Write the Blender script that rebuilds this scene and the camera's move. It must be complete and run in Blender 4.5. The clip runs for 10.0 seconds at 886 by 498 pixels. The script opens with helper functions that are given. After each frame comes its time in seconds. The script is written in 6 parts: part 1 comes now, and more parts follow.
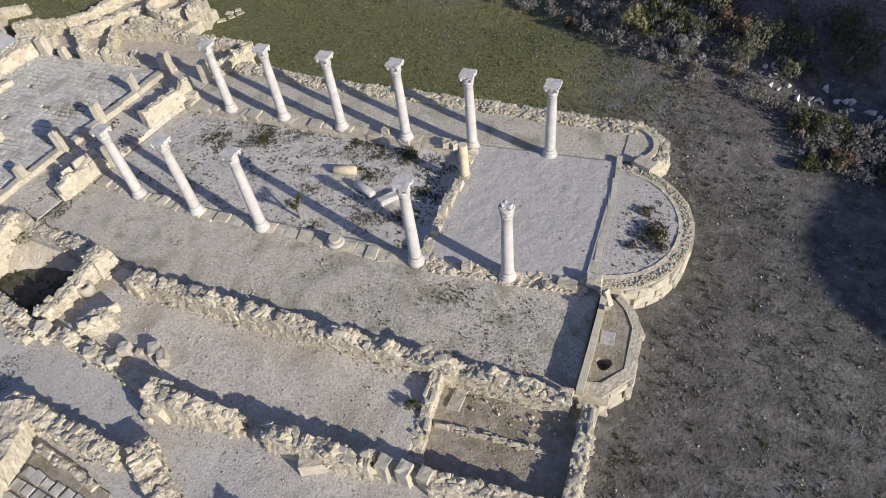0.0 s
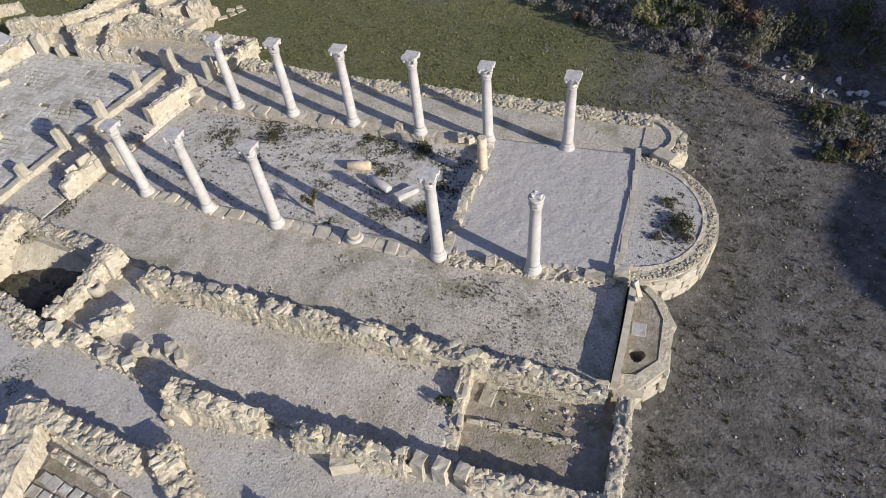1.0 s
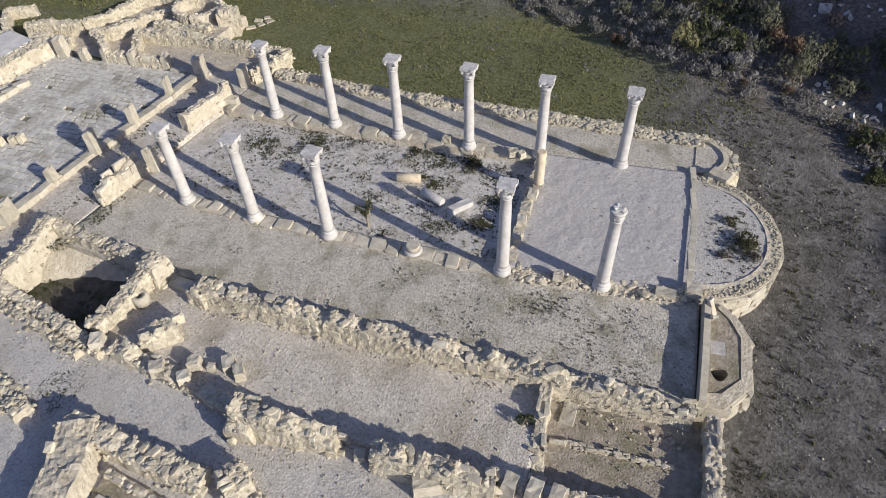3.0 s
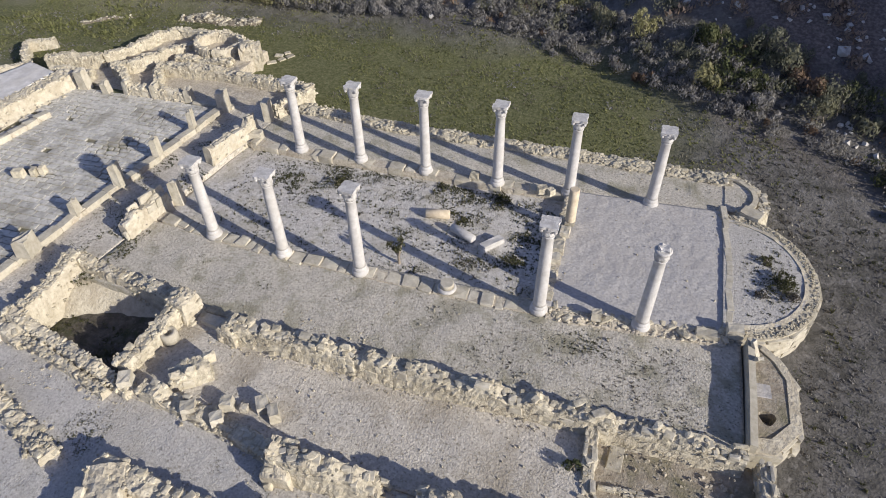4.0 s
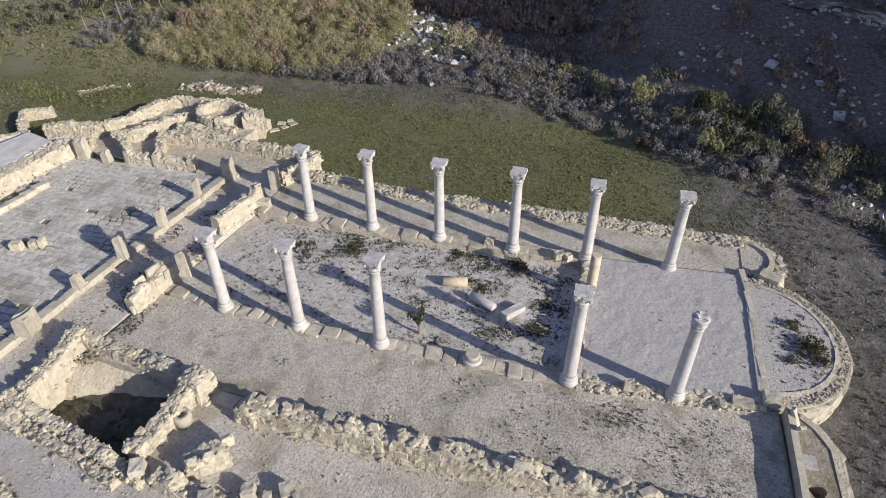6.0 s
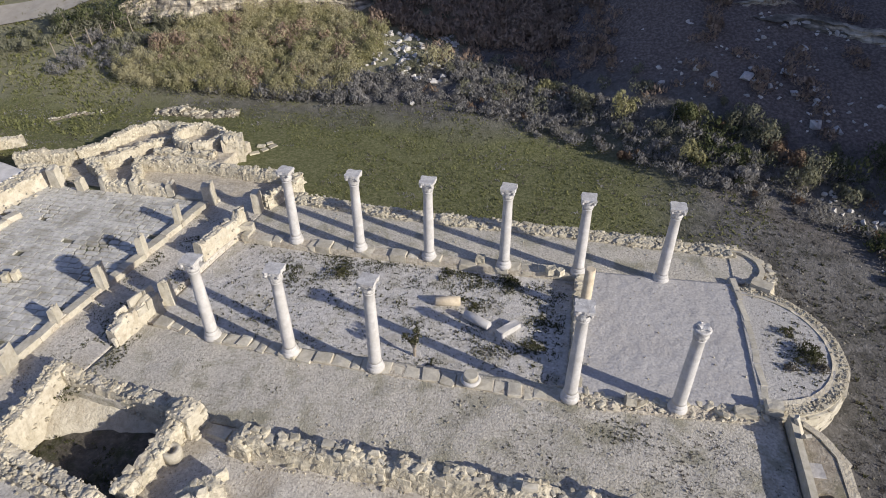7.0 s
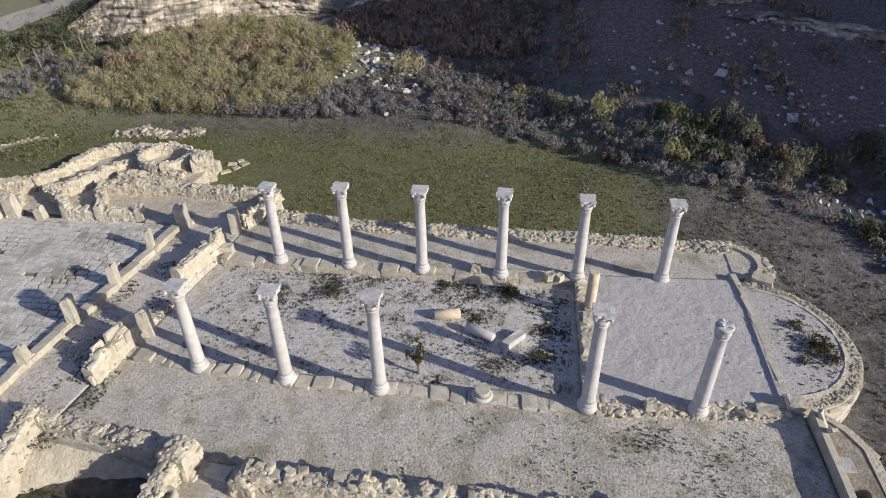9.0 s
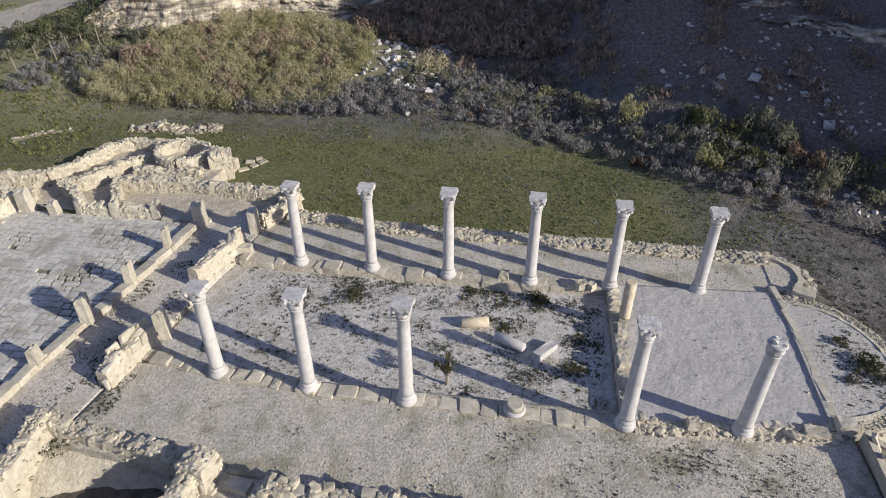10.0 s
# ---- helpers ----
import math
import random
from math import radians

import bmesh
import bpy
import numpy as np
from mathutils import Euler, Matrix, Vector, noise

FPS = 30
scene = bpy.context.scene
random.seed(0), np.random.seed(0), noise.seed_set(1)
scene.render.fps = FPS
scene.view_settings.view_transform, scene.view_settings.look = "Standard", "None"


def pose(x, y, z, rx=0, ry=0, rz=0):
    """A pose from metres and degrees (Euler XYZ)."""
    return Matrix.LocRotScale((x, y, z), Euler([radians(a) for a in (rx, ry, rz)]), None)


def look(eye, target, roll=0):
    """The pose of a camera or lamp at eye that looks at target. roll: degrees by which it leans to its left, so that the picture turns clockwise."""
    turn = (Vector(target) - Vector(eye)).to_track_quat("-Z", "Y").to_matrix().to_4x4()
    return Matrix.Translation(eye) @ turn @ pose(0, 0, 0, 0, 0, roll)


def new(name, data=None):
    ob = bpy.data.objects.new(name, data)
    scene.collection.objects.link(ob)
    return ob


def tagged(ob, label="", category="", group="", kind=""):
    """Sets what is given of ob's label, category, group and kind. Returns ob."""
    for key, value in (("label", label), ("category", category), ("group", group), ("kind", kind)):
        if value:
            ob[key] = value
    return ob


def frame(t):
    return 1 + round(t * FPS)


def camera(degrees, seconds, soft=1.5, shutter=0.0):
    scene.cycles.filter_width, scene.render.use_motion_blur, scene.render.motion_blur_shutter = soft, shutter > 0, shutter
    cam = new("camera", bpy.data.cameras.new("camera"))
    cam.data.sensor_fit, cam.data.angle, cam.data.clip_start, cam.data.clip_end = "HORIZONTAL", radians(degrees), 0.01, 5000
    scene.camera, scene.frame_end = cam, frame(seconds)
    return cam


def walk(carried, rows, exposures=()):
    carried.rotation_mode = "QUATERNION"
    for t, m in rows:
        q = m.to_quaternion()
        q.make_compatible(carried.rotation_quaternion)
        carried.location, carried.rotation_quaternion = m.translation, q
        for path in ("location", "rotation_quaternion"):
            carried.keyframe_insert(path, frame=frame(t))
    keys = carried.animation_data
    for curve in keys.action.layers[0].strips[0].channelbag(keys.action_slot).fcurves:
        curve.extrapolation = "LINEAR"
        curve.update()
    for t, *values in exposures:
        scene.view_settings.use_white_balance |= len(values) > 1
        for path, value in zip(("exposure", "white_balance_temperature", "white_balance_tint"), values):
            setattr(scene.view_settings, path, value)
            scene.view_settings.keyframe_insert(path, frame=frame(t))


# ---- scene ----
cam = camera(69.57, 10.0, soft=0.95)
# seconds, eye x y z, yaw, pitch, roll
ROWS = [
    (0.0, 13.197, -11.931, 16.529, 26.46, -48.78, -7.67),
    (0.5, 12.634, -12.085, 16.317, 25.33, -48.93, -7.48),
    (1.0, 11.934, -12.435, 16.062, 24.10, -48.40, -6.58),
    (1.5, 11.206, -12.657, 15.937, 23.07, -48.24, -5.66),
    (2.0, 10.455, -12.940, 15.766, 21.94, -47.82, -4.53),
    (3.5, 8.184, -13.402, 15.434, 19.02, -45.02, -1.52),
    (4.0, 7.476, -13.440, 15.424, 18.57, -43.41, -1.00),
    (4.5, 6.886, -13.430, 15.503, 18.16, -42.07, -0.57),
    (5.0, 6.493, -13.436, 15.521, 17.62, -40.57, -0.29),
    (5.5, 6.172, -13.379, 15.451, 16.86, -39.26, -0.14),
    (7.0, 5.201, -13.192, 15.112, 12.89, -36.38, -0.21),
    (7.5, 4.872, -13.121, 14.952, 11.40, -35.85, -0.33),
    (8.0, 4.565, -13.017, 14.794, 10.01, -35.56, -0.52),
    (8.5, 4.227, -12.927, 14.617, 8.99, -35.30, -0.73),
    (9.0, 3.800, -12.722, 14.439, 8.43, -35.10, -0.71),
    (9.5, 3.366, -12.407, 14.243, 8.70, -34.95, -0.61),
    (10.0, 2.890, -12.071, 14.020, 8.97, -34.93, 0.17),
]
walk(cam, [(t, pose(x, y, z, 90 + pitch, 0, yaw) @ pose(0, 0, 0, 0, 0, roll)) for t, x, y, z, yaw, pitch, roll in ROWS],
     exposures=[(0.0, 0.26, 6450, 34), (10.0, 0.26, 6450, 34)])

# ---- light ----
SUN_ELEV, SUN_AZ = 21.5, -18.5  # degrees; azimuth counted from +x towards +y
world = bpy.data.worlds.new("world")
scene.world = world
world.use_nodes = True
wn = world.node_tree.nodes
sky = wn.new("ShaderNodeTexSky")
sky.sky_type = "NISHITA"
sky.sun_disc = False
sky.ozone_density = 3.0
sky.dust_density = 0.6
sky.sun_elevation = radians(SUN_ELEV)
sky.sun_rotation = radians(90 - SUN_AZ)
wn["Background"].inputs["Strength"].default_value = 0.105
world.node_tree.links.new(sky.outputs[0], wn["Background"].inputs["Color"])
sun = new("sun", bpy.data.lights.new("sun", "SUN"))
sun.data.energy = 4.35
sun.data.angle = radians(0.55)
sun.data.color = (0.925, 1.0, 0.79)
ce, ca = math.cos(radians(SUN_ELEV)), radians(SUN_AZ)
sun_from = Vector((ce * math.cos(ca), ce * math.sin(ca), math.sin(radians(SUN_ELEV))))
sun.matrix_world = look(sun_from * 60, (0, 0, 0))


# ---- materials ----
def make_mat(name, c1, c2, scale=3.0, rough=0.9, bump=0.3, bump_scale=25.0, c3=None, c3_scale=0.6, c3_amount=0.5,
             rand=0.0, speck=None, speck_scale=40.0, speck_amount=0.35, bump_dist=0.02):
    """Two-tone noise ground with a second, larger stain, fine specks, relief, and a shift from piece to piece."""
    m = bpy.data.materials.new(name)
    m.use_nodes = True
    nt = m.node_tree
    n, l = nt.nodes, nt.links
    bsdf = n["Principled BSDF"]
    bsdf.inputs["Roughness"].default_value = rough
    bsdf.inputs["Specular IOR Level"].default_value = 0.25
    geo = n.new("ShaderNodeNewGeometry")

    def noise_tex(s, detail=6.0, dist=0.0):
        t = n.new("ShaderNodeTexNoise")
        t.inputs["Scale"].default_value = s
        t.inputs["Detail"].default_value = detail
        t.inputs["Roughness"].default_value = 0.62
        t.inputs["Distortion"].default_value = dist
        l.new(geo.outputs["Position"], t.inputs["Vector"])
        return t.outputs["Fac"]

    def ramp(fac, lo, hi):
        r = n.new("ShaderNodeMapRange")
        r.inputs["From Min"].default_value, r.inputs["From Max"].default_value = lo, hi
        l.new(fac, r.inputs["Value"])
        return r.outputs["Result"]

    def mix(fac, a, b, mode="MIX"):
        x = n.new("ShaderNodeMix")
        x.data_type = "RGBA"
        x.blend_type = mode
        if isinstance(fac, float):
            x.inputs["Factor"].default_value = fac
        else:
            l.new(fac, x.inputs["Factor"])
        for k, v in ((6, a), (7, b)):
            if isinstance(v, tuple):
                x.inputs[k].default_value = (*v, 1)
            else:
                l.new(v, x.inputs[k])
        return x.outputs[2]

    def times(a, k):
        x = n.new("ShaderNodeMath")
        x.operation = "MULTIPLY"
        l.new(a, x.inputs[0])
        x.inputs[1].default_value = k
        return x.outputs[0]

    col = mix(ramp(noise_tex(scale), 0.36, 0.64), c1, c2)
    if c3:
        col = mix(times(ramp(noise_tex(c3_scale, 5.0, 0.5), 0.48, 0.66), c3_amount), col, c3)
    if speck:
        col = mix(times(ramp(noise_tex(speck_scale, 3.0), 0.56, 0.68), speck_amount), col, speck)
    if rand:
        oi = n.new("ShaderNodeObjectInfo")
        hsv = n.new("ShaderNodeHueSaturation")
        l.new(ramp_out(n, l, oi.outputs["Random"], 1 - rand, 1 + rand), hsv.inputs["Value"])
        l.new(col, hsv.inputs["Color"])
        col = hsv.outputs["Color"]
    l.new(col, bsdf.inputs["Base Color"])
    b = n.new("ShaderNodeBump")
    b.inputs["Strength"].default_value = bump
    b.inputs["Distance"].default_value = bump_dist
    l.new(noise_tex(bump_scale, 8.0), b.inputs["Height"])
    l.new(b.outputs["Normal"], bsdf.inputs["Normal"])
    return m


def ramp_out(n, l, fac, lo, hi):
    r = n.new("ShaderNodeMapRange")
    r.inputs["To Min"].default_value, r.inputs["To Max"].default_value = lo, hi
    l.new(fac, r.inputs["Value"])
    return r.outputs["Result"]


STONE = make_mat("limestone", (0.441, 0.392, 0.289), (0.626, 0.570, 0.437), 7.0, 0.92, 0.6, 22.0, (0.353, 0.304, 0.223), 2.2, 0.6, 0.2, (0.274, 0.245, 0.196), 16.0, 0.55, 0.04)
MORTAR = make_mat("earth_mortar", (0.42, 0.36, 0.275), (0.61, 0.55, 0.44), 8.0, 0.95, 0.9, 16.0, (0.30, 0.25, 0.18), 2.0, 0.5, 0.0, (0.72, 0.65, 0.52), 12.0, 0.5, 0.06)
ASHLAR = make_mat("dressed_limestone", (0.459, 0.415, 0.322), (0.576, 0.532, 0.432), 5.0, 0.9, 0.5, 26.0, (0.378, 0.334, 0.249), 2.6, 0.6, 0.12, (0.306, 0.279, 0.223), 18.0, 0.45, 0.025)
MARBLE = make_mat("column_marble", (0.470, 0.453, 0.423), (0.592, 0.573, 0.545), 4.0, 0.6, 0.3, 14.0, (0.489, 0.461, 0.414), 2.6, 0.55, 0.04, (0.432, 0.404, 0.357), 18.0, 0.4, 0.015)
CAPITAL = make_mat("capital_marble", (0.48, 0.46, 0.43), (0.66, 0.64, 0.60), 6.0, 0.7, 0.7, 22.0, (0.40, 0.38, 0.35), 5.0, 0.65, 0.05, (0.32, 0.30, 0.27), 18.0, 0.5, 0.03)
TAN = make_mat("tan_sandstone", (0.56, 0.46, 0.32), (0.68, 0.58, 0.43), 5.0, 0.9, 0.4, 26.0, (0.44, 0.35, 0.24), 2.4, 0.4, 0.03)
GRAVEL = make_mat("gravel_floor", (0.419, 0.383, 0.316), (0.642, 0.595, 0.505), 12.0, 0.97, 0.9, 16.0, (0.280, 0.262, 0.180), 0.9, 0.8, 0.0, (0.201, 0.180, 0.138), 10.0, 0.7, 0.05)
EARTH = make_mat("earth_floor", (0.467, 0.423, 0.358), (0.689, 0.640, 0.551), 12.0, 0.97, 0.9, 16.0, (0.315, 0.268, 0.195), 0.6, 0.6, 0.0, (0.200, 0.178, 0.123), 10.0, 0.7, 0.05)
COURT = make_mat("pale_gravel", (0.435, 0.411, 0.371), (0.615, 0.586, 0.535), 14.0, 0.97, 0.85, 18.0, (0.318, 0.276, 0.201), 0.3, 0.3, 0.0, (0.244, 0.223, 0.180), 10.0, 0.7, 0.05)
LIME = make_mat("worn_lime_plaster", (0.58, 0.55, 0.50), (0.74, 0.71, 0.66), 3.0, 0.95, 0.5, 14.0, (0.50, 0.47, 0.42), 0.6, 0.5)
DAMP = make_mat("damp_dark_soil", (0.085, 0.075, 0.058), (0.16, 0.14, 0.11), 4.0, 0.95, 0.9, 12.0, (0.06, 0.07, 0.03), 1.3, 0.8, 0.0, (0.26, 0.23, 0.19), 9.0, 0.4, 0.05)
BEMA = make_mat("plaster_floor", (0.386, 0.367, 0.344), (0.535, 0.513, 0.485), 11.0, 0.95, 0.6, 6.5, (0.428, 0.398, 0.362), 0.8, 0.5, 0.0, (0.326, 0.306, 0.275), 8.0, 0.6, 0.05)
NAVE = make_mat("nave_gravel", (0.458, 0.426, 0.380), (0.645, 0.614, 0.562), 8.0, 0.97, 0.9, 13.0, (0.343, 0.312, 0.229), 1.1, 0.5, 0.0, (0.156, 0.156, 0.083), 5.0, 0.5, 0.05)
PAVING = make_mat("paving_slab", (0.477, 0.454, 0.401), (0.630, 0.607, 0.545), 4.0, 0.93, 0.6, 16.0, (0.304, 0.281, 0.223), 0.8, 0.75, 0.14, (0.214, 0.205, 0.152), 7.0, 0.6, 0.025)
JOINT = make_mat("joint_earth", (0.13, 0.125, 0.08), (0.26, 0.235, 0.17), 3.0, 0.97, 0.6, 30.0, (0.09, 0.11, 0.045), 1.2, 0.8)
DIRT = make_mat("damp_soil", (0.190, 0.158, 0.117), (0.279, 0.241, 0.183), 5.0, 0.97, 0.9, 14.0, (0.089, 0.083, 0.045), 1.0, 0.6, 0.0, (0.316, 0.285, 0.228), 9.0, 0.5, 0.05)
TANSOIL = make_mat("tan_soil", (0.281, 0.237, 0.179), (0.416, 0.364, 0.286), 5.0, 0.97, 0.9, 14.0, (0.15, 0.145, 0.075), 0.9, 0.7, 0.0, (0.50, 0.455, 0.37), 9.0, 0.5, 0.05)
ROCK = make_mat("cliff_rock", (0.483, 0.414, 0.310), (0.736, 0.655, 0.517), 2.2, 0.93, 0.9, 5.0, (0.26, 0.23, 0.19), 0.9, 0.7, 0.0, (0.20, 0.18, 0.15), 4.0, 0.6, 0.2)
BOULDER = make_mat("white_boulder", (0.468, 0.442, 0.403), (0.728, 0.696, 0.637), 2.5, 0.93, 0.7, 9.0, (0.306, 0.288, 0.261), 1.5, 0.5, 0.15)
ROAD = make_mat("pale_track", (0.36, 0.32, 0.26), (0.44, 0.40, 0.33), 1.5, 0.97, 0.6, 9.0, (0.36, 0.32, 0.26), 0.5, 0.5)
WOOD = make_mat("grey_wood", (0.25, 0.21, 0.16), (0.35, 0.30, 0.24), 9.0, 0.9)


def bedded(m):
    """Darker level seams and weathered bands in a layered rock."""
    n, l = m.node_tree.nodes, m.node_tree.links
    bsdf = n["Principled BSDF"]
    col = bsdf.inputs["Base Color"].links[0].from_socket
    geo, flat, tex = n.new("ShaderNodeNewGeometry"), n.new("ShaderNodeVectorMath"), n.new("ShaderNodeTexNoise")
    flat.operation = "MULTIPLY"
    flat.inputs[1].default_value = (0.35, 0.35, 3.2)
    l.new(geo.outputs["Position"], flat.inputs[0])
    tex.inputs["Scale"].default_value = 1.3
    tex.inputs["Detail"].default_value = 7.0
    l.new(flat.outputs[0], tex.inputs["Vector"])
    fac = n.new("ShaderNodeMapRange")
    fac.inputs["From Min"].default_value, fac.inputs["From Max"].default_value = 0.38, 0.58
    fac.inputs["To Min"].default_value, fac.inputs["To Max"].default_value = 0.35, 1.1
    l.new(tex.outputs["Fac"], fac.inputs["Value"])
    hsv = n.new("ShaderNodeHueSaturation")
    l.new(col, hsv.inputs["Color"])
    l.new(fac.outputs["Result"], hsv.inputs["Value"])
    l.new(hsv.outputs["Color"], bsdf.inputs["Base Color"])


bedded(ROCK)


def masonry_mat(name, stone1, stone2, joint, scale):
    """Rubble masonry too small to lay stone by stone: cells of several tones in recessed earth joints."""
    m = make_mat(name, stone1, stone2, 6.0, 0.95, 0.8, 20.0, joint, 2.0, 0.35, 0.0, (0.30, 0.26, 0.21), 15.0, 0.4, 0.04)
    n, l = m.node_tree.nodes, m.node_tree.links
    bsdf = n["Principled BSDF"]
    col, bump = bsdf.inputs["Base Color"].links[0].from_socket, bsdf.inputs["Normal"].links[0].from_node
    geo = n.new("ShaderNodeNewGeometry")
    warp = n.new("ShaderNodeTexNoise")
    warp.inputs["Scale"].default_value = 3.0
    l.new(geo.outputs["Position"], warp.inputs["Vector"])
    add = n.new("ShaderNodeVectorMath")
    add.operation = "MULTIPLY_ADD"
    l.new(warp.outputs["Color"], add.inputs[0])
    add.inputs[1].default_value = (0.25, 0.25, 0.25)
    l.new(geo.outputs["Position"], add.inputs[2])
    cells, edges = n.new("ShaderNodeTexVoronoi"), n.new("ShaderNodeTexVoronoi")
    edges.feature = "DISTANCE_TO_EDGE"
    for t in (cells, edges):
        t.inputs["Scale"].default_value = scale
        l.new(add.outputs[0], t.inputs["Vector"])
    tone = n.new("ShaderNodeHueSaturation")
    sep = n.new("ShaderNodeSeparateColor")
    l.new(cells.outputs["Color"], sep.inputs[0])
    l.new(ramp_out(n, l, sep.outputs[0], 0.86, 1.12), tone.inputs["Value"])
    l.new(col, tone.inputs["Color"])
    gap = n.new("ShaderNodeMapRange")
    gap.inputs["From Min"].default_value, gap.inputs["From Max"].default_value = 0.01, 0.11
    l.new(edges.outputs["Distance"], gap.inputs["Value"])
    mx = n.new("ShaderNodeMix")
    mx.data_type = "RGBA"
    some = n.new("ShaderNodeTexNoise")
    some.inputs["Scale"].default_value = 2.3
    some.inputs["Detail"].default_value = 4.0
    l.new(geo.outputs["Position"], some.inputs["Vector"])
    part_of = n.new("ShaderNodeMapRange")
    part_of.inputs["From Min"].default_value, part_of.inputs["From Max"].default_value = 0.45, 0.68
    l.new(some.outputs["Fac"], part_of.inputs["Value"])
    cover = n.new("ShaderNodeMath")
    cover.operation = "MAXIMUM"
    inv = n.new("ShaderNodeMath")
    inv.operation = "SUBTRACT"
    inv.inputs[0].default_value = 1.0
    l.new(part_of.outputs["Result"], inv.inputs[1])
    l.new(gap.outputs["Result"], cover.inputs[0])
    l.new(inv.outputs[0], cover.inputs[1])
    l.new(cover.outputs[0], mx.inputs["Factor"])
    mx.inputs[6].default_value = (*joint, 1)
    l.new(tone.outputs["Color"], mx.inputs[7])
    l.new(mx.outputs[2], bsdf.inputs["Base Color"])
    b2 = n.new("ShaderNodeBump")
    b2.inputs["Strength"].default_value = 0.55
    b2.inputs["Distance"].default_value = 0.06
    l.new(cover.outputs[0], b2.inputs["Height"])
    l.new(bump.outputs["Normal"], b2.inputs["Normal"])
    l.new(b2.outputs["Normal"], bsdf.inputs["Normal"])
    return m


MASONRY = masonry_mat("rubble_masonry", (0.459, 0.408, 0.300), (0.643, 0.583, 0.451), (0.367, 0.311, 0.228), 7.5)
PLASTER = make_mat("worn_plaster", (0.469, 0.413, 0.310), (0.622, 0.566, 0.446), 4.0, 0.95, 0.9, 9.0, (0.408, 0.347, 0.252), 1.6, 0.55, 0.0, (0.347, 0.296, 0.213), 11.0, 0.45, 0.07)


def leaf_mat(name, c1, c2, c3, soft=0.3):
    m = bpy.data.materials.new(name)
    m.use_nodes = True
    n, l = m.node_tree.nodes, m.node_tree.links
    bsdf = n["Principled BSDF"]
    bsdf.inputs["Roughness"].default_value = 0.85
    bsdf.inputs["Specular IOR Level"].default_value = 0.15
    geo = n.new("ShaderNodeNewGeometry")
    r = n.new("ShaderNodeValToRGB")
    r.color_ramp.elements[0].color, r.color_ramp.elements[1].color = (*c1, 1), (*c3, 1)
    e = r.color_ramp.elements.new(0.5)
    e.color = (*c2, 1)
    patch = n.new("ShaderNodeTexNoise")
    patch.inputs["Scale"].default_value = 1.1
    patch.inputs["Detail"].default_value = 5.0
    l.new(geo.outputs["Position"], patch.inputs["Vector"])
    mid = n.new("ShaderNodeMapRange")
    mid.inputs["From Min"].default_value, mid.inputs["From Max"].default_value = 0.32, 0.68
    l.new(patch.outputs["Fac"], mid.inputs["Value"])
    both = n.new("ShaderNodeMix")
    both.inputs["Factor"].default_value = 0.4
    l.new(mid.outputs["Result"], both.inputs[2])
    l.new(geo.outputs["Random Per Island"], both.inputs[3])
    l.new(both.outputs[0], r.inputs["Fac"])
    l.new(r.outputs["Color"], bsdf.inputs["Base Color"])
    through_leaf, blend = n.new("ShaderNodeBsdfTranslucent"), n.new("ShaderNodeMixShader")
    l.new(r.outputs["Color"], through_leaf.inputs["Color"])
    blend.inputs[0].default_value = soft
    l.new(bsdf.outputs[0], blend.inputs[1])
    l.new(through_leaf.outputs[0], blend.inputs[2])
    l.new(blend.outputs[0], n["Material Output"].inputs["Surface"])
    return m


GREEN = leaf_mat("green_leaves", (0.056, 0.069, 0.033), (0.106, 0.119, 0.056), (0.175, 0.181, 0.094))
MEADOW = leaf_mat("meadow_blades", (0.143, 0.156, 0.057), (0.217, 0.224, 0.090), (0.319, 0.311, 0.156))
WEED = leaf_mat("weed_leaves", (0.060, 0.064, 0.030), (0.094, 0.095, 0.046), (0.150, 0.138, 0.078))
SAGE = leaf_mat("grey_scrub", (0.211, 0.202, 0.183), (0.297, 0.285, 0.264), (0.397, 0.378, 0.360), 0.45)
SHRUB = leaf_mat("dull_green_scrub", (0.190, 0.190, 0.125), (0.260, 0.258, 0.175), (0.340, 0.335, 0.240), 0.5)
OLIVE = leaf_mat("olive_brush", (0.300, 0.285, 0.150), (0.385, 0.365, 0.195), (0.460, 0.435, 0.250), 0.5)
DRY = leaf_mat("dry_brush", (0.420, 0.380, 0.230), (0.520, 0.475, 0.295), (0.600, 0.550, 0.360), 0.5)
STRAW = leaf_mat("straw_blades", (0.15, 0.137, 0.098), (0.205, 0.19, 0.142), (0.28, 0.262, 0.203))
# Brown scrub, its colour paled and warmed to lift the hillside's blue shade.
LIFTED_HEATH = leaf_mat("shade_lifted_heath", (0.235, 0.172, 0.122), (0.345, 0.256, 0.186), (0.480, 0.365, 0.275))
TUSSOCK = leaf_mat("brown_tussock", (0.082, 0.072, 0.057), (0.135, 0.120, 0.098), (0.205, 0.186, 0.155))
RUST = leaf_mat("rust_brush", (0.196, 0.140, 0.098), (0.252, 0.175, 0.119), (0.308, 0.231, 0.161))


# ---- ground ----
def smooth(a, b, x):
    t = min(1.0, max(0.0, (x - a) / (b - a)))
    return t * t * (3 - 2 * t)


SHADE_CREST = [(-60, 2), (-16, 5), (-11.5, 9), (-8.5, 12.3), (-7.3, 13.8), (-6.4, 14.8), (-4.4, 15.0), (0, 15.0), (2.2, 15.2), (2.8, 16.0), (3.4, 16.9), (4.1, 18.3), (4.9, 20.0), (6.0, 21.4), (7.0, 23.5), (7.4, 25), (8.0, 29.5), (9.4, 31), (12, 34), (20, 38), (60, 45)]


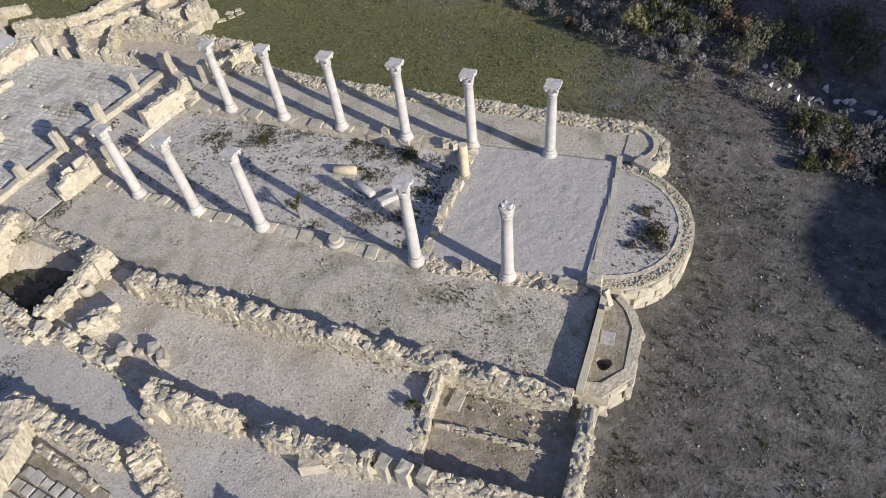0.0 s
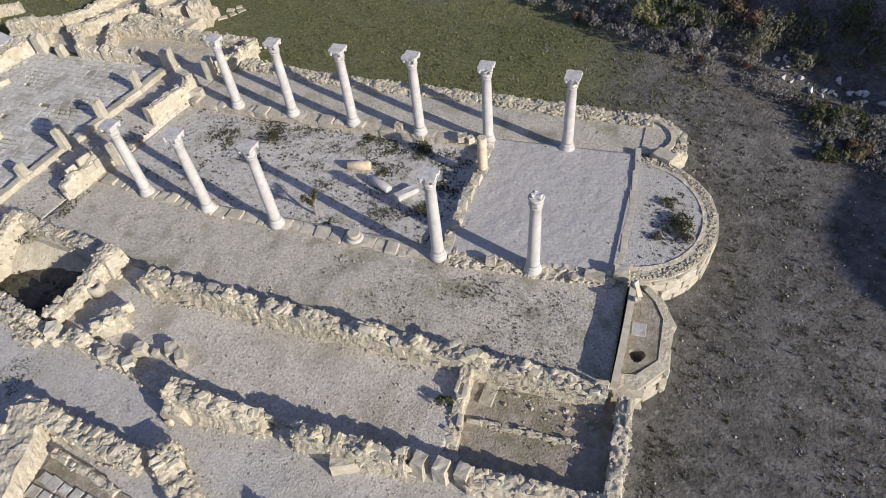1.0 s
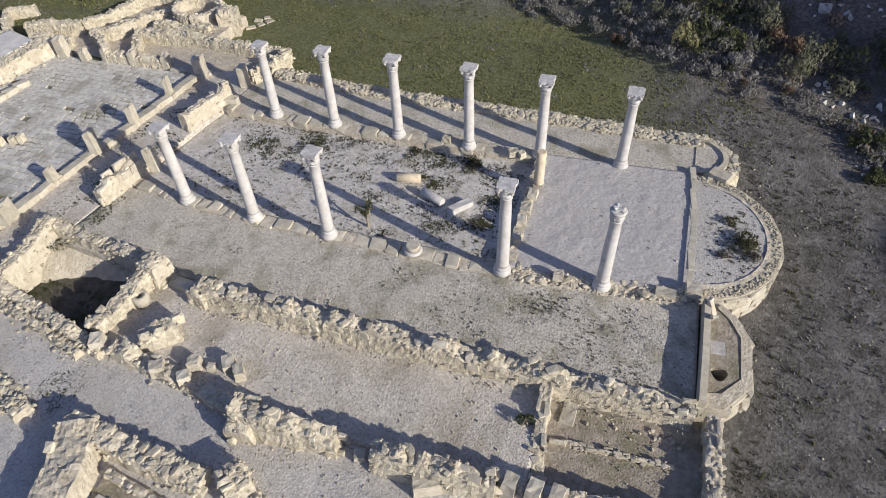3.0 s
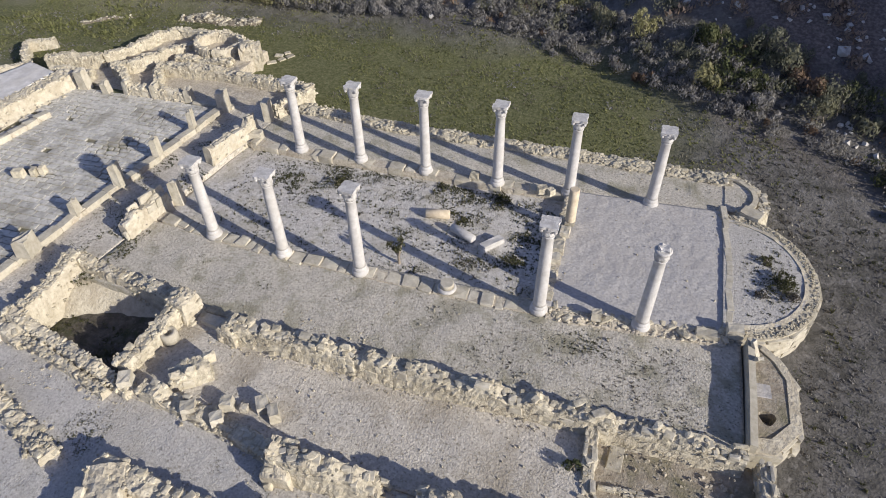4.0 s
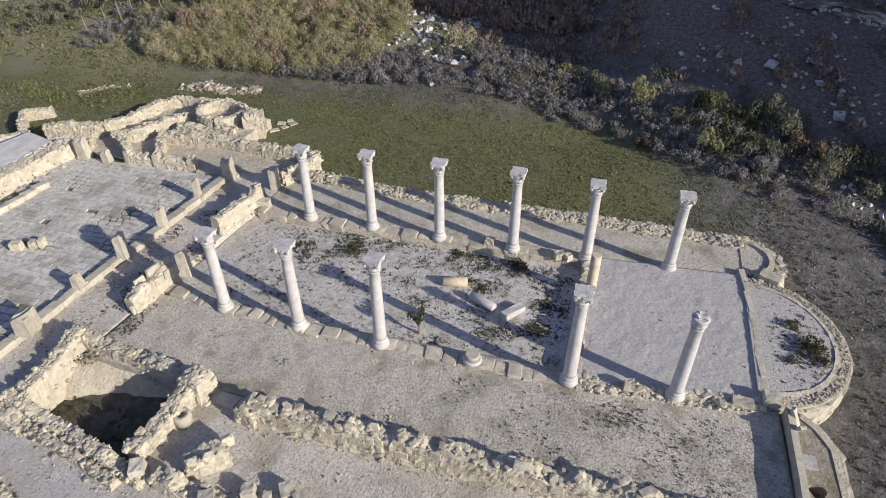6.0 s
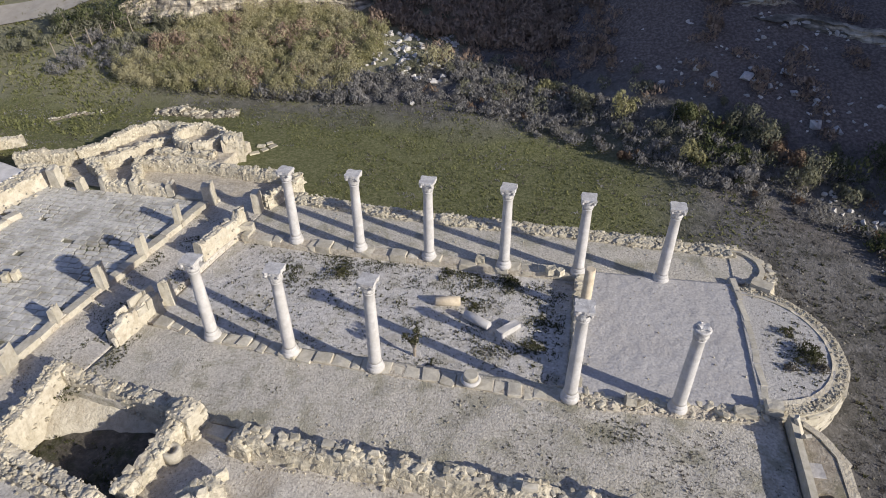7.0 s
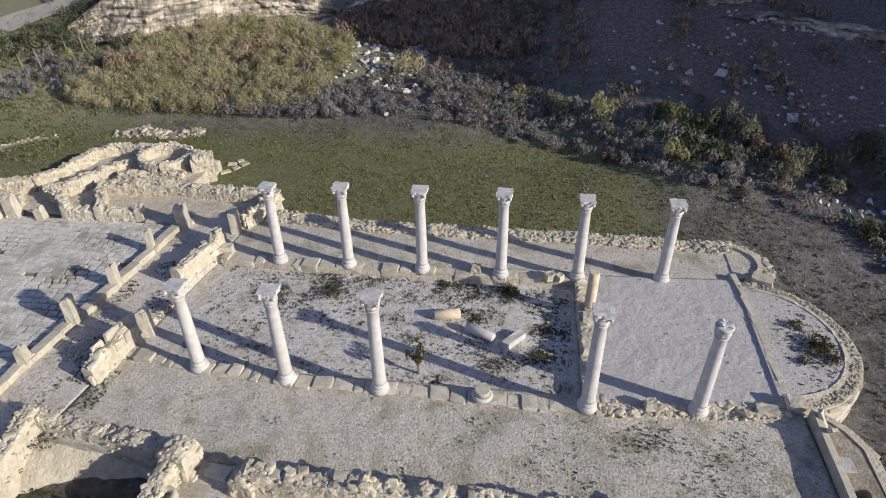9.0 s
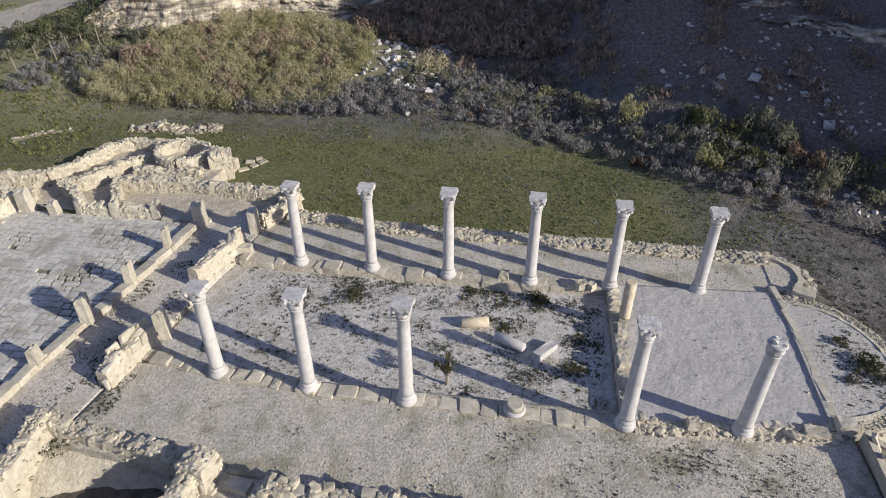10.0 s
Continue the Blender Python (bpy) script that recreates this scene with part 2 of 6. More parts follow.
def shade_crest(y):
    """Ridge height of the unseen eastern hill, set by where its shade ends."""
    for (a, h), (b, k) in zip(SHADE_CREST, SHADE_CREST[1:]):
        if y < b:
            return h + (k - h) * max(0.0, (y - a) / (b - a))
    return SHADE_CREST[-1][1]


def terrain(x, y):
    """Height of the open ground."""
    z = -0.35 + 0.10 * noise.noise(Vector((x * 0.22, y * 0.22, 3.1)))
    z -= 0.75 * smooth(11.5, 13.5, x) * (1 - smooth(5, 12, y))          # lower ground round the apses
    z -= 1.2 * smooth(20, 40, x) * (1 - smooth(0, 25, y))
    up = max(0.0, y - 17.0 + 1.3 * math.sin(x * 0.21 + 1.0))
    gentle = 0.29 * up * (0.75 + 0.25 * smooth(4, -8, x)) / (1 + 0.012 * up)
    # the steeper hillside that begins nearer to the walls in the north-east
    rise = y - 13.0 - 0.62 * max(0.0, 11.0 - x)
    rise = 0.5 * (rise + math.sqrt(rise * rise + 0.5))
    east = smooth(2.5, 8.0, x)
    z += gentle * (1 - east) + 0.42 * rise / (1 + 0.004 * rise) * east
    z += 0.25 * noise.noise(Vector((x * 0.3, y * 0.3, 7.7))) * smooth(16, 22, y)
    z += 0.9 * noise.noise(Vector((x * 0.09, y * 0.09, 1.7))) * smooth(20, 34, y)
    # an unseen steep hill added in the east to shade the north-eastern slope
    z += shade_crest(y) * math.exp(-((x - 52) / 12.0) ** 2)
    z += 10.0 * smooth(60, 140, math.hypot(x, y - 10))
    inside = smooth(-19, -18, x) * smooth(12.4, 11.9, x) * smooth(8.9, 8.3, y) * smooth(-16, -15, y)
    return z * (1 - inside) + -1.7 * inside


def axis(lo, hi, fine_lo, fine_hi, step):
    a = list(np.arange(fine_lo, fine_hi + 1e-6, step))
    d, p = step, fine_hi
    while p < hi:
        d *= 1.16
        p += d
        a.append(p)
    d, p = step, fine_lo
    while p > lo:
        d *= 1.16
        p -= d
        a.insert(0, p)
    return a


def link_mesh(name, verts, faces, mat, parent=None, smooth_shade=False):
    me = bpy.data.meshes.new(name)
    me.from_pydata([tuple(v) for v in verts], [], faces)
    me.materials.append(mat)
    if smooth_shade:
        me.polygons.foreach_set("use_smooth", [True] * len(me.polygons))
    me.update()
    ob = new(name, me)
    if parent:
        ob.parent = parent
    return ob


def part(name, bm, material, parent, label=""):
    me = bpy.data.meshes.new(name)
    bm.to_mesh(me)
    bm.free()
    me.materials.append(material)
    ob = new(name, me)
    ob.parent = parent
    return tagged(ob, label)


def ground_material():
    m = make_mat("open_ground", (0.077, 0.073, 0.063), (0.160, 0.150, 0.136), 2.4, 0.97, 1.0, 9.0, (0.226, 0.212, 0.193), 0.75, 0.6,
                 0.0, (0.275, 0.262, 0.243), 3.2, 0.6, 0.08)
    n, l = m.node_tree.nodes, m.node_tree.links
    bsdf = n["Principled BSDF"]
    old = bsdf.inputs["Base Color"].links[0].from_socket
    geo = n.new("ShaderNodeNewGeometry")
    sep = n.new("ShaderNodeSeparateXYZ")
    l.new(geo.outputs["Position"], sep.inputs[0])
    nz = n.new("ShaderNodeTexNoise")
    nz.inputs["Scale"].default_value = 0.28
    nz.inputs["Detail"].default_value = 8
    l.new(geo.outputs["Position"], nz.inputs["Vector"])

    def math_node(op, a, b):
        x = n.new("ShaderNodeMath")
        x.operation = op
        x.use_clamp = False
        for k, v in ((0, a), (1, b)):
            if isinstance(v, (int, float)):
                x.inputs[k].default_value = v
            else:
                l.new(v, x.inputs[k])
        return x.outputs[0]

    def rng(v, a, b):
        r = n.new("ShaderNodeMapRange")
        r.inputs["From Min"].default_value, r.inputs["From Max"].default_value = a, b
        l.new(v, r.inputs["Value"])
        return r.outputs["Result"]

    wob = math_node("ADD", sep.outputs["Y"], math_node("MULTIPLY", nz.outputs["Fac"], 5.0))
    # meadow: a green belt north of the walls that fades out towards the east
    m1 = math_node("MULTIPLY", rng(wob, 10.0, 12.5), rng(wob, 21.5, 19.0))
    m2 = rng(math_node("ADD", sep.outputs["X"], math_node("MULTIPLY", nz.outputs["Fac"], 6.0)), 15.0, 10.0)
    mask = math_node("MULTIPLY", m1, m2)
    fine = n.new("ShaderNodeTexNoise")
    fine.inputs["Scale"].default_value = 7.0
    fine.inputs["Detail"].default_value = 8
    l.new(geo.outputs["Position"], fine.inputs["Vector"])
    gcol = n.new("ShaderNodeValToRGB")
    gcol.color_ramp.elements[0].color, gcol.color_ramp.elements[0].position = (0.10, 0.107, 0.043, 1), 0.34
    gcol.color_ramp.elements[1].color, gcol.color_ramp.elements[1].position = (0.21, 0.205, 0.105, 1), 0.7
    e = gcol.color_ramp.elements.new(0.52)
    e.color = (0.145, 0.148, 0.065, 1)
    l.new(fine.outputs["Fac"], gcol.inputs["Fac"])
    mx = n.new("ShaderNodeMix")
    mx.data_type = "RGBA"
    l.new(mask, mx.inputs["Factor"])
    l.new(old, mx.inputs[6])
    l.new(gcol.outputs["Color"], mx.inputs[7])
    # rocky soil uphill, paled to lift its shade; worn strip between meadow and scrub
    slope = math_node("ADD", math_node("ADD", sep.outputs["Y"], math_node("MULTIPLY", math_node("MAXIMUM", sep.outputs["X"], -2.0), 0.55)), math_node("MULTIPLY", nz.outputs["Fac"], 2.0))
    hill = n.new("ShaderNodeMix")
    hill.data_type = "RGBA"
    l.new(math_node("MULTIPLY", rng(slope, 25.0, 28.0), 0.9), hill.inputs["Factor"])
    l.new(mx.outputs[2], hill.inputs[6])
    stony_lift = n.new("ShaderNodeValToRGB")
    stony_lift.color_ramp.elements[0].color, stony_lift.color_ramp.elements[0].position = (0.135, 0.104, 0.087, 1), 0.40
    stony_lift.color_ramp.elements[1].color, stony_lift.color_ramp.elements[1].position = (0.30, 0.242, 0.204, 1), 0.70
    l.new(fine.outputs["Fac"], stony_lift.inputs["Fac"])
    l.new(stony_lift.outputs["Color"], hill.inputs[7])
    strip = n.new("ShaderNodeMix")
    strip.data_type = "RGBA"
    band = math_node("MULTIPLY", math_node("MULTIPLY", rng(slope, 20.3, 21.2), rng(slope, 22.6, 21.6)), rng(sep.outputs["X"], 4.0, 8.0))
    l.new(math_node("MULTIPLY", band, 0.2), strip.inputs["Factor"])
    l.new(hill.outputs[2], strip.inputs[6])
    l.new(stony_lift.outputs["Color"], strip.inputs[7])
    knoll_soil = n.new("ShaderNodeMix")
    knoll_soil.data_type = "RGBA"
    back = math_node("MULTIPLY", rng(wob, 21.0, 22.5), rng(math_node("SUBTRACT", wob, sep.outputs["X"]), 29.5, 31.5))
    west = math_node("MULTIPLY", rng(sep.outputs["X"], -19.0, -22.5), rng(wob, 18.5, 20.5))
    l.new(math_node("MAXIMUM", back, west), knoll_soil.inputs["Factor"])
    l.new(strip.outputs[2], knoll_soil.inputs[6])
    knoll_soil.inputs[7].default_value = (0.235, 0.222, 0.135, 1)
    l.new(knoll_soil.outputs[2], bsdf.inputs["Base Color"])
    return m


xs, ys = axis(-420, 420, -28, 36, 0.5), axis(-420, 420, -16, 48, 0.5)
gv = [(x, y, terrain(x, y)) for y in ys for x in xs]
nx = len(xs)
gf = [(j * nx + i, j * nx + i + 1, (j + 1) * nx + i + 1, (j + 1) * nx + i) for j in range(len(ys) - 1) for i in range(nx - 1)]
ground = link_mesh("ground", gv, gf, ground_material(), smooth_shade=True)
tagged(ground, "rough dry grassland with a green meadow below a rocky slope", "ground", kind="structure")


def floor_patch(name, label, corners, z, mat, step=0.11, depth=1.2, relief=0.03, trodden=0.012):
    """An uneven floor over the quadrilateral of corners (anticlockwise), with a skirt."""
    a, b, c, d = [Vector((*p, 0)) for p in corners]
    nu = max(2, int(max((b - a).length, (c - d).length) / step))
    nv = max(2, int(max((d - a).length, (c - b).length) / step))
    v, f = [], []
    for j in range(nv + 1):
        for i in range(nu + 1):
            u, w = i / nu, j / nv
            p = (a * (1 - u) + b * u) * (1 - w) + (d * (1 - u) + c * u) * w
            h = relief * noise.noise(Vector((p.x * 0.7, p.y * 0.7, 5)))
            h += trodden * (noise.noise(Vector((p.x * 2.6, p.y * 2.6, 9))) + 0.8 * noise.noise(Vector((p.x * 5.2, p.y * 5.2, 13))))
            v.append((p.x, p.y, z + h))
    w1 = nu + 1
    for j in range(nv):
        for i in range(nu):
            f.append((j * w1 + i, j * w1 + i + 1, (j + 1) * w1 + i + 1, (j + 1) * w1 + i))
    ring = [i for i in range(w1)] + [j * w1 + nu for j in range(1, nv + 1)] + [nv * w1 + i for i in range(nu - 1, -1, -1)] + [j * w1 for j in range(nv - 1, 0, -1)]
    base = len(v)
    for k in ring:
        v.append((v[k][0], v[k][1], z - depth))
    for k in range(len(ring)):
        k2 = (k + 1) % len(ring)
        f.append((ring[k2], ring[k], base + k, base + k2))
    f.append(tuple(base + k for k in range(len(ring) - 1, -1, -1)))
    ob = link_mesh(name, v, f, mat, smooth_shade=False)
    for p in ob.data.polygons:
        p.use_smooth = p.index < nu * nv
    return tagged(ob, label, "floor", kind="structure")


floor_patch("floor_nave", "pale gravel nave floor patched with low weeds", [(-8.75, 0.4), (6.0, 0.5), (5.9, 6.6), (-8.0, 6.0)], -0.32, NAVE)
floor_patch("floor_bema", "pale worn plaster floor of the raised sanctuary", [(6.0, 0.45), (11.75, 0.9), (11.65, 7.0), (5.9, 6.6)], 0.0, BEMA, step=0.09, relief=0.02, trodden=0.016)
floor_patch("floor_aisle_north", "beige gravel floor of the north aisle", [(-8.0, 6.0), (11.65, 7.02), (12.3, 9.3), (-7.4, 9.5)], -0.10, GRAVEL)
floor_patch("floor_aisle_south", "trodden grey-beige earth floor of the south aisle", [(-9.3, -2.8), (12.25, -3.3), (12.2, 0.88), (-8.75, 0.39)], -0.11, GRAVEL)
floor_patch("floor_narthex", "earth floor of the narthex with sparse weeds", [(-12.5, -5.9), (-9.8, -5.9), (-7.4, 9.5), (-10.5, 8.4)], -0.10, EARTH)
floor_patch("floor_hall", "trodden brown-grey earth floor of the south hall", [(-5.1, -6.3), (8.4, -6.8), (8.4, -3.2), (-5.0, -3.0)], -0.20, EARTH)
floor_patch("floor_court", "pale gravel court south of the outer wall", [(-22.0, -16.0), (13.0, -16.0), (12.6, -6.3), (-22.0, -5.25)], -0.27, COURT, step=0.14, trodden=0.02)
floor_patch("floor_rooms", "pale earth and rubble floor of the northern rooms", [(-20.4, 8.3), (-7.6, 8.2), (-7.0, 10.6), (-18.4, 10.6)], -0.12, MORTAR, relief=0.05, trodden=0.03)
floor_patch("floor_terrace", "rubble-filled terrace of the northern rooms", [(-15.4, 10.3), (-11.2, 10.6), (-11.0, 13.4), (-14.6, 13.9)], 0.22, MORTAR, relief=0.1, trodden=0.05)
floor_patch("floor_back_room", "earth floor of the long back room", [(-18.6, 10.4), (-15.2, 10.4), (-14.4, 14.0), (-17.4, 13.9)], -0.1, MORTAR, relief=0.08, trodden=0.03)
floor_patch("floor_side_room", "brown earth floor of the sunken side room", [(8.4, -6.5), (12.75, -6.3), (12.7, -3.2), (8.3, -3.3)], -0.42, TANSOIL, depth=0.9)

# the tank's bottom: an earth bank that slopes from the north-west wall down to the south
bank_v, bank_f = [], []
for j in range(19):
    for i in range(23):
        x, y = -9.9 + 5.0 * i / 22, -5.95 + 3.75 * j / 18
        t = smooth(-4.2, -2.3, y + 0.35 * max(0.0, -x - 7.6))
        bank_v.append((x, y, -1.35 + 1.05 * t + 0.09 * noise.noise(Vector((x * 1.4, y * 1.4, 2))) + 0.05 * noise.noise(Vector((x * 4, y * 4, 6)))))
for j in range(18):
    for i in range(22):
        bank_f.append((j * 23 + i, j * 23 + i + 1, (j + 1) * 23 + i + 1, (j + 1) * 23 + i))
tagged(link_mesh("floor_cistern", bank_v, bank_f, PLASTER, smooth_shade=True), "sloping earth bank at the bottom of the sunken tank", "floor", kind="structure")
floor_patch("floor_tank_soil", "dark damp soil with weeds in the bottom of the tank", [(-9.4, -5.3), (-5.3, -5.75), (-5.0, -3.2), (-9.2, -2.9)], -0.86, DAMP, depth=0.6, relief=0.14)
floor_patch("floor_threshold", "trodden earth between pier and aisle wall", [(-4.9, -3.6), (-3.1, -3.6), (-3.1, -2.3), (-4.9, -2.2)], -0.155, EARTH, depth=0.9)


def flat_plate(name, label, pts, z, thick, mat, kind="structure", category="floor"):
    """A level slab over a polygon (anticlockwise), in small facets so that it is never quite plane."""
    bm = bmesh.new()
    vs = [bm.verts.new((x, y, z)) for x, y in pts]
    bm.faces.new(vs)
    ext = bmesh.ops.extrude_face_region(bm, geom=bm.faces[:])
    for g in ext["geom"]:
        if isinstance(g, bmesh.types.BMVert):
            g.co.z -= thick
    bmesh.ops.recalc_face_normals(bm, faces=bm.faces[:])
    me = bpy.data.meshes.new(name)
    bm.to_mesh(me)
    bm.free()
    me.materials.append(mat)
    return tagged(new(name, me), label, category, kind=kind)


def arc(cx, cy, rx, ry, a0, a1, n):
    return [(cx + rx * math.cos(radians(a0 + (a1 - a0) * i / n)), cy + ry * math.sin(radians(a0 + (a1 - a0) * i / n))) for i in range(n + 1)]


flat_plate("floor_apse", "pale gravel floor of the main apse", arc(11.72, 3.85, 2.55, 2.7, -92, 92, 24), 0.065, 1.2, COURT)
flat_plate("floor_apse_north", "gravel floor of the small north apse", arc(11.7, 8.15, 1.0, 1.0, -90, 90, 12), -0.06, 0.9, GRAVEL)


# ---- rubble masonry ----
def stone_mesh(seed, mat, rough=0.16, cut=0.34):
    """A hewn or broken stone in a unit box: corners knocked back, faces slightly proud."""
    rnd = random.Random(seed)
    bm = bmesh.new()
    for x in (-1, 1):
        for y in (-1, 1):
            for z in (-1, 1):
                for _ in range(3):
                    k = [1 - cut * rnd.random() for _ in range(3)]
                    bm.verts.new((0.5 * x * k[0], 0.5 * y * k[1], 0.5 * z * k[2]))
    for ax in range(3):
        for sg in (-1, 1):
            p = [rnd.uniform(-0.25, 0.25) for _ in range(3)]
            p[ax] = sg * (0.5 + rnd.uniform(0, rough) * 0.4)
            bm.verts.new(p)
    hull = bmesh.ops.convex_hull(bm, input=bm.verts[:])
    bmesh.ops.delete(bm, geom=[g for g in hull["geom_interior"] if isinstance(g, bmesh.types.BMVert)], context="VERTS")
    bmesh.ops.recalc_face_normals(bm, faces=bm.faces[:])
    me = bpy.data.meshes.new("stone")
    bm.to_mesh(me)
    bm.free()
    me.materials.append(mat)
    return me


STONES = [stone_mesh(100 + i, STONE, 0.3, 0.3 + 0.035 * i) for i in range(14)]
BLOCKS = [stone_mesh(200 + i, ASHLAR, 0.1, 0.16 + 0.02 * i) for i in range(8)]
FLAGS = [stone_mesh(240 + i, ASHLAR, 0.02, 0.09) for i in range(8)]


def put_stone(parent, p, size, rz, rnd, meshes=None, tilt=7, name="stone"):
    ob = new(name, rnd.choice(meshes or STONES))
    m = pose(p[0], p[1], p[2], rnd.uniform(-tilt, tilt), rnd.uniform(-tilt, tilt), rz + rnd.choice((0, 180)) + rnd.uniform(-6, 6))
    ob.matrix_basis = m @ Matrix.Diagonal((*size, 1))
    ob.parent = parent
    return ob


def joined(parent, rest, rnd, meshes, tilt=7.0):
    """The stones past the countable ones, as one piece of stuff."""
    if not rest:
        return
    v, f = [], []
    for q, size, rz in rest:
        me = rnd.choice(meshes)
        m = pose(q.x, q.y, q.z, rnd.uniform(-tilt, tilt), rnd.uniform(-tilt, tilt), rz) @ Matrix.Diagonal((*size, 1))
        i = len(v)
        v += [tuple(m @ w.co) for w in me.vertices]
        f += [tuple(i + k for k in p.vertices) for p in me.polygons]
    tagged(link_mesh("rubble", v, f, meshes[0].materials[0], parent), kind="stuff")


class Line:
    """A plan line with distance along it."""

    def __init__(self, pts):
        self.p = [Vector((*q, 0)) for q in pts]
        self.d = [0.0]
        for a, b in zip(self.p, self.p[1:]):
            self.d.append(self.d[-1] + (b - a).length)
        self.length = self.d[-1]

    def at(self, s):
        s = min(max(s, 0.0), self.length)
        for i in range(len(self.p) - 1):
            if s <= self.d[i + 1] + 1e-9:
                t = (s - self.d[i]) / max(1e-9, self.d[i + 1] - self.d[i])
                a, b = self.p[i], self.p[i + 1]
                way = (b - a).normalized()
                return a + (b - a) * t, way, Vector((-way.y, way.x, 0))
        return self.p[-1], way, Vector((-way.y, way.x, 0))


def rubble_wall(name, label, pts, width, base, heights, seed, course=0.145, length=(0.10, 0.34), ragged=0.24, meshes=None, limit=300, loose=1.6, core=None, apron=0.14, proud=0.7, loose_size=(0.08, 0.24), crumbs=34):
    """A ruined wall: an earth core, two faces of coursed stones and loose stones on its broken top.
    heights: tops above the base at even steps along the line."""
    rnd = random.Random(seed)
    line = Line(pts)
    L = line.length

    def top(s):
        u = s / L * (len(heights) - 1)
        i = min(int(u), len(heights) - 2) if len(heights) > 1 else 0
        h = heights[i] if len(heights) == 1 else heights[i] * (1 - (u - i)) + heights[i + 1] * (u - i)
        return h + ragged * (noise.noise(Vector((s * 0.9, seed * 3.7, 0))) + 0.7 * noise.noise(Vector((s * 2.6, seed * 1.3, 4))))

    n = max(2, int(L / 0.09))
    v, f = [], []
    w = width * 0.5 - 0.03
    m = 27
    for i in range(n + 1):
        s = L * i / n
        p, way, side = line.at(s)
        h = max(0.08, top(s) - 0.03)
        for k in range(m):
            u = k / (m - 1) * 2 - 1
            if abs(u) > 0.5:
                g = (1 - abs(u)) * 2
                o, z = w + apron * (1 - g) ** 3, -0.3 + (h + 0.28) * g
            else:
                o, z = w * abs(u) * 2, h + 0.02 * math.cos(u * 3)
            o = math.copysign(o, u) if u else 0.0
            x, y, zz = p.x + side.x * o, p.y + side.y * o, base + z
            r1 = noise.noise(Vector((x * 2.6, y * 2.6, zz * 2.6 + seed))) * 0.07 + noise.noise(Vector((x * 7, y * 7, zz * 7 + seed))) * 0.055
            if abs(u) > 0.5:
                x, y = x + side.x * math.copysign(r1, u), y + side.y * math.copysign(r1, u)
            else:
                zz += r1
            v.append((x, y, zz))
    for i in range(n):
        for k in range(m - 1):
            f.append((i * m + k, i * m + k + 1, (i + 1) * m + k + 1, (i + 1) * m + k))
    f.append(tuple(range(m - 1, -1, -1)))
    f.append(tuple(n * m + k for k in range(m)))
    ob = link_mesh(name, v, f, core or MASONRY)
    tagged(ob, label, "wall", kind="structure")
    made = []
    for face in (-1, 1):
        z = 0.0
        while z < max(heights) + ragged:
            ch = course * rnd.uniform(0.6, 1.4)
            s = rnd.uniform(-0.1, 0.1)
            while s < L:
                l = length[0] + (length[1] - length[0]) * rnd.random() ** 1.7
                mid = s + l / 2
                if z + ch * 0.45 < top(mid) and mid < L + 0.1 and rnd.random() < proud:
                    dp = width * rnd.uniform(0.2, 0.48)
                    p, way, side = line.at(mid)
                    q = p + side * face * (width / 2 - dp / 2 + rnd.uniform(-0.07, 0.03)) + way * (mid - min(max(mid, 0), L))
                    made.append((Vector((q.x, q.y, base + z + ch / 2 - 0.02)), (l * rnd.uniform(0.8, 1.05), dp * rnd.uniform(0.8, 1.1), ch * rnd.uniform(0.8, 1.3)), math.degrees(math.atan2(way.y, way.x))))
                s += l
            z += ch
    s = 0.0
    while s < L:
        s += rnd.uniform(0.18, 0.5) / max(0.05, loose)
        if s < L:
            p, way, side = line.at(s)
            e = loose_size[0] + (loose_size[1] - loose_size[0]) * rnd.random() ** 2
            q = p + side * rnd.uniform(-0.4, 0.4) * width
            made.append((Vector((q.x, q.y, base + top(s) + e * rnd.uniform(-0.3, 0.05))), (e * rnd.uniform(1.1, 1.9), e, e * rnd.uniform(0.4, 0.7)), rnd.uniform(0, 180)))
    bits = []
    for _ in range(int(L * crumbs)):
        s = rnd.uniform(0, L)
        p, way, side = line.at(s)
        e = rnd.choice((0.04, 0.05, 0.06, 0.08, 0.11))
        if rnd.random() < 0.6:
            q, z = p + side * rnd.uniform(-0.5, 0.5) * width, top(s) - 0.01
        else:
            g = rnd.random()
            q, z = p + side * rnd.choice((-1, 1)) * (width * 0.5 + apron * (1 - g) ** 3), g * top(s)
        bits.append((Vector((q.x, q.y, base + z)), (e * rnd.uniform(0.9, 1.7), e, e * rnd.uniform(0.5, 0.9)), rnd.uniform(0, 180)))
    rnd.shuffle(made)
    for q, size, rz in made[:limit]:
        put_stone(ob, q, size, rz, rnd, meshes, 5 if meshes else 13)
    joined(ob, made[limit:] + bits, rnd, meshes or STONES, 5 if meshes else 13)
    return ob


rubble_wall("wall_south_aisle", "low rubble limestone wall between south aisle and hall", [(-2.7, -3.5), (1.0, -3.52), (4.7, -3.5), (8.5, -3.35), (12.2, -3.22)], 0.48, -0.2, [0.9, 0.75, 0.78, 0.8, 0.8, 0.7, 0.58, 0.52], 11, apron=0.14, loose=2.0, loose_size=(0.08, 0.26), course=0.21, length=(0.18, 0.46), meshes=STONES + BLOCKS, crumbs=16)
rubble_wall("wall_south_outer", "broken outer rubble wall of the hall with a stout end", [(0.6, -7.0), (1.5, -7.0), (3.5, -6.85)], 0.52, -0.25, [1.0, 0.95, 0.8, 0.6], 12, apron=0.2, course=0.2, length=(0.16, 0.46), meshes=STONES + BLOCKS, crumbs=18)
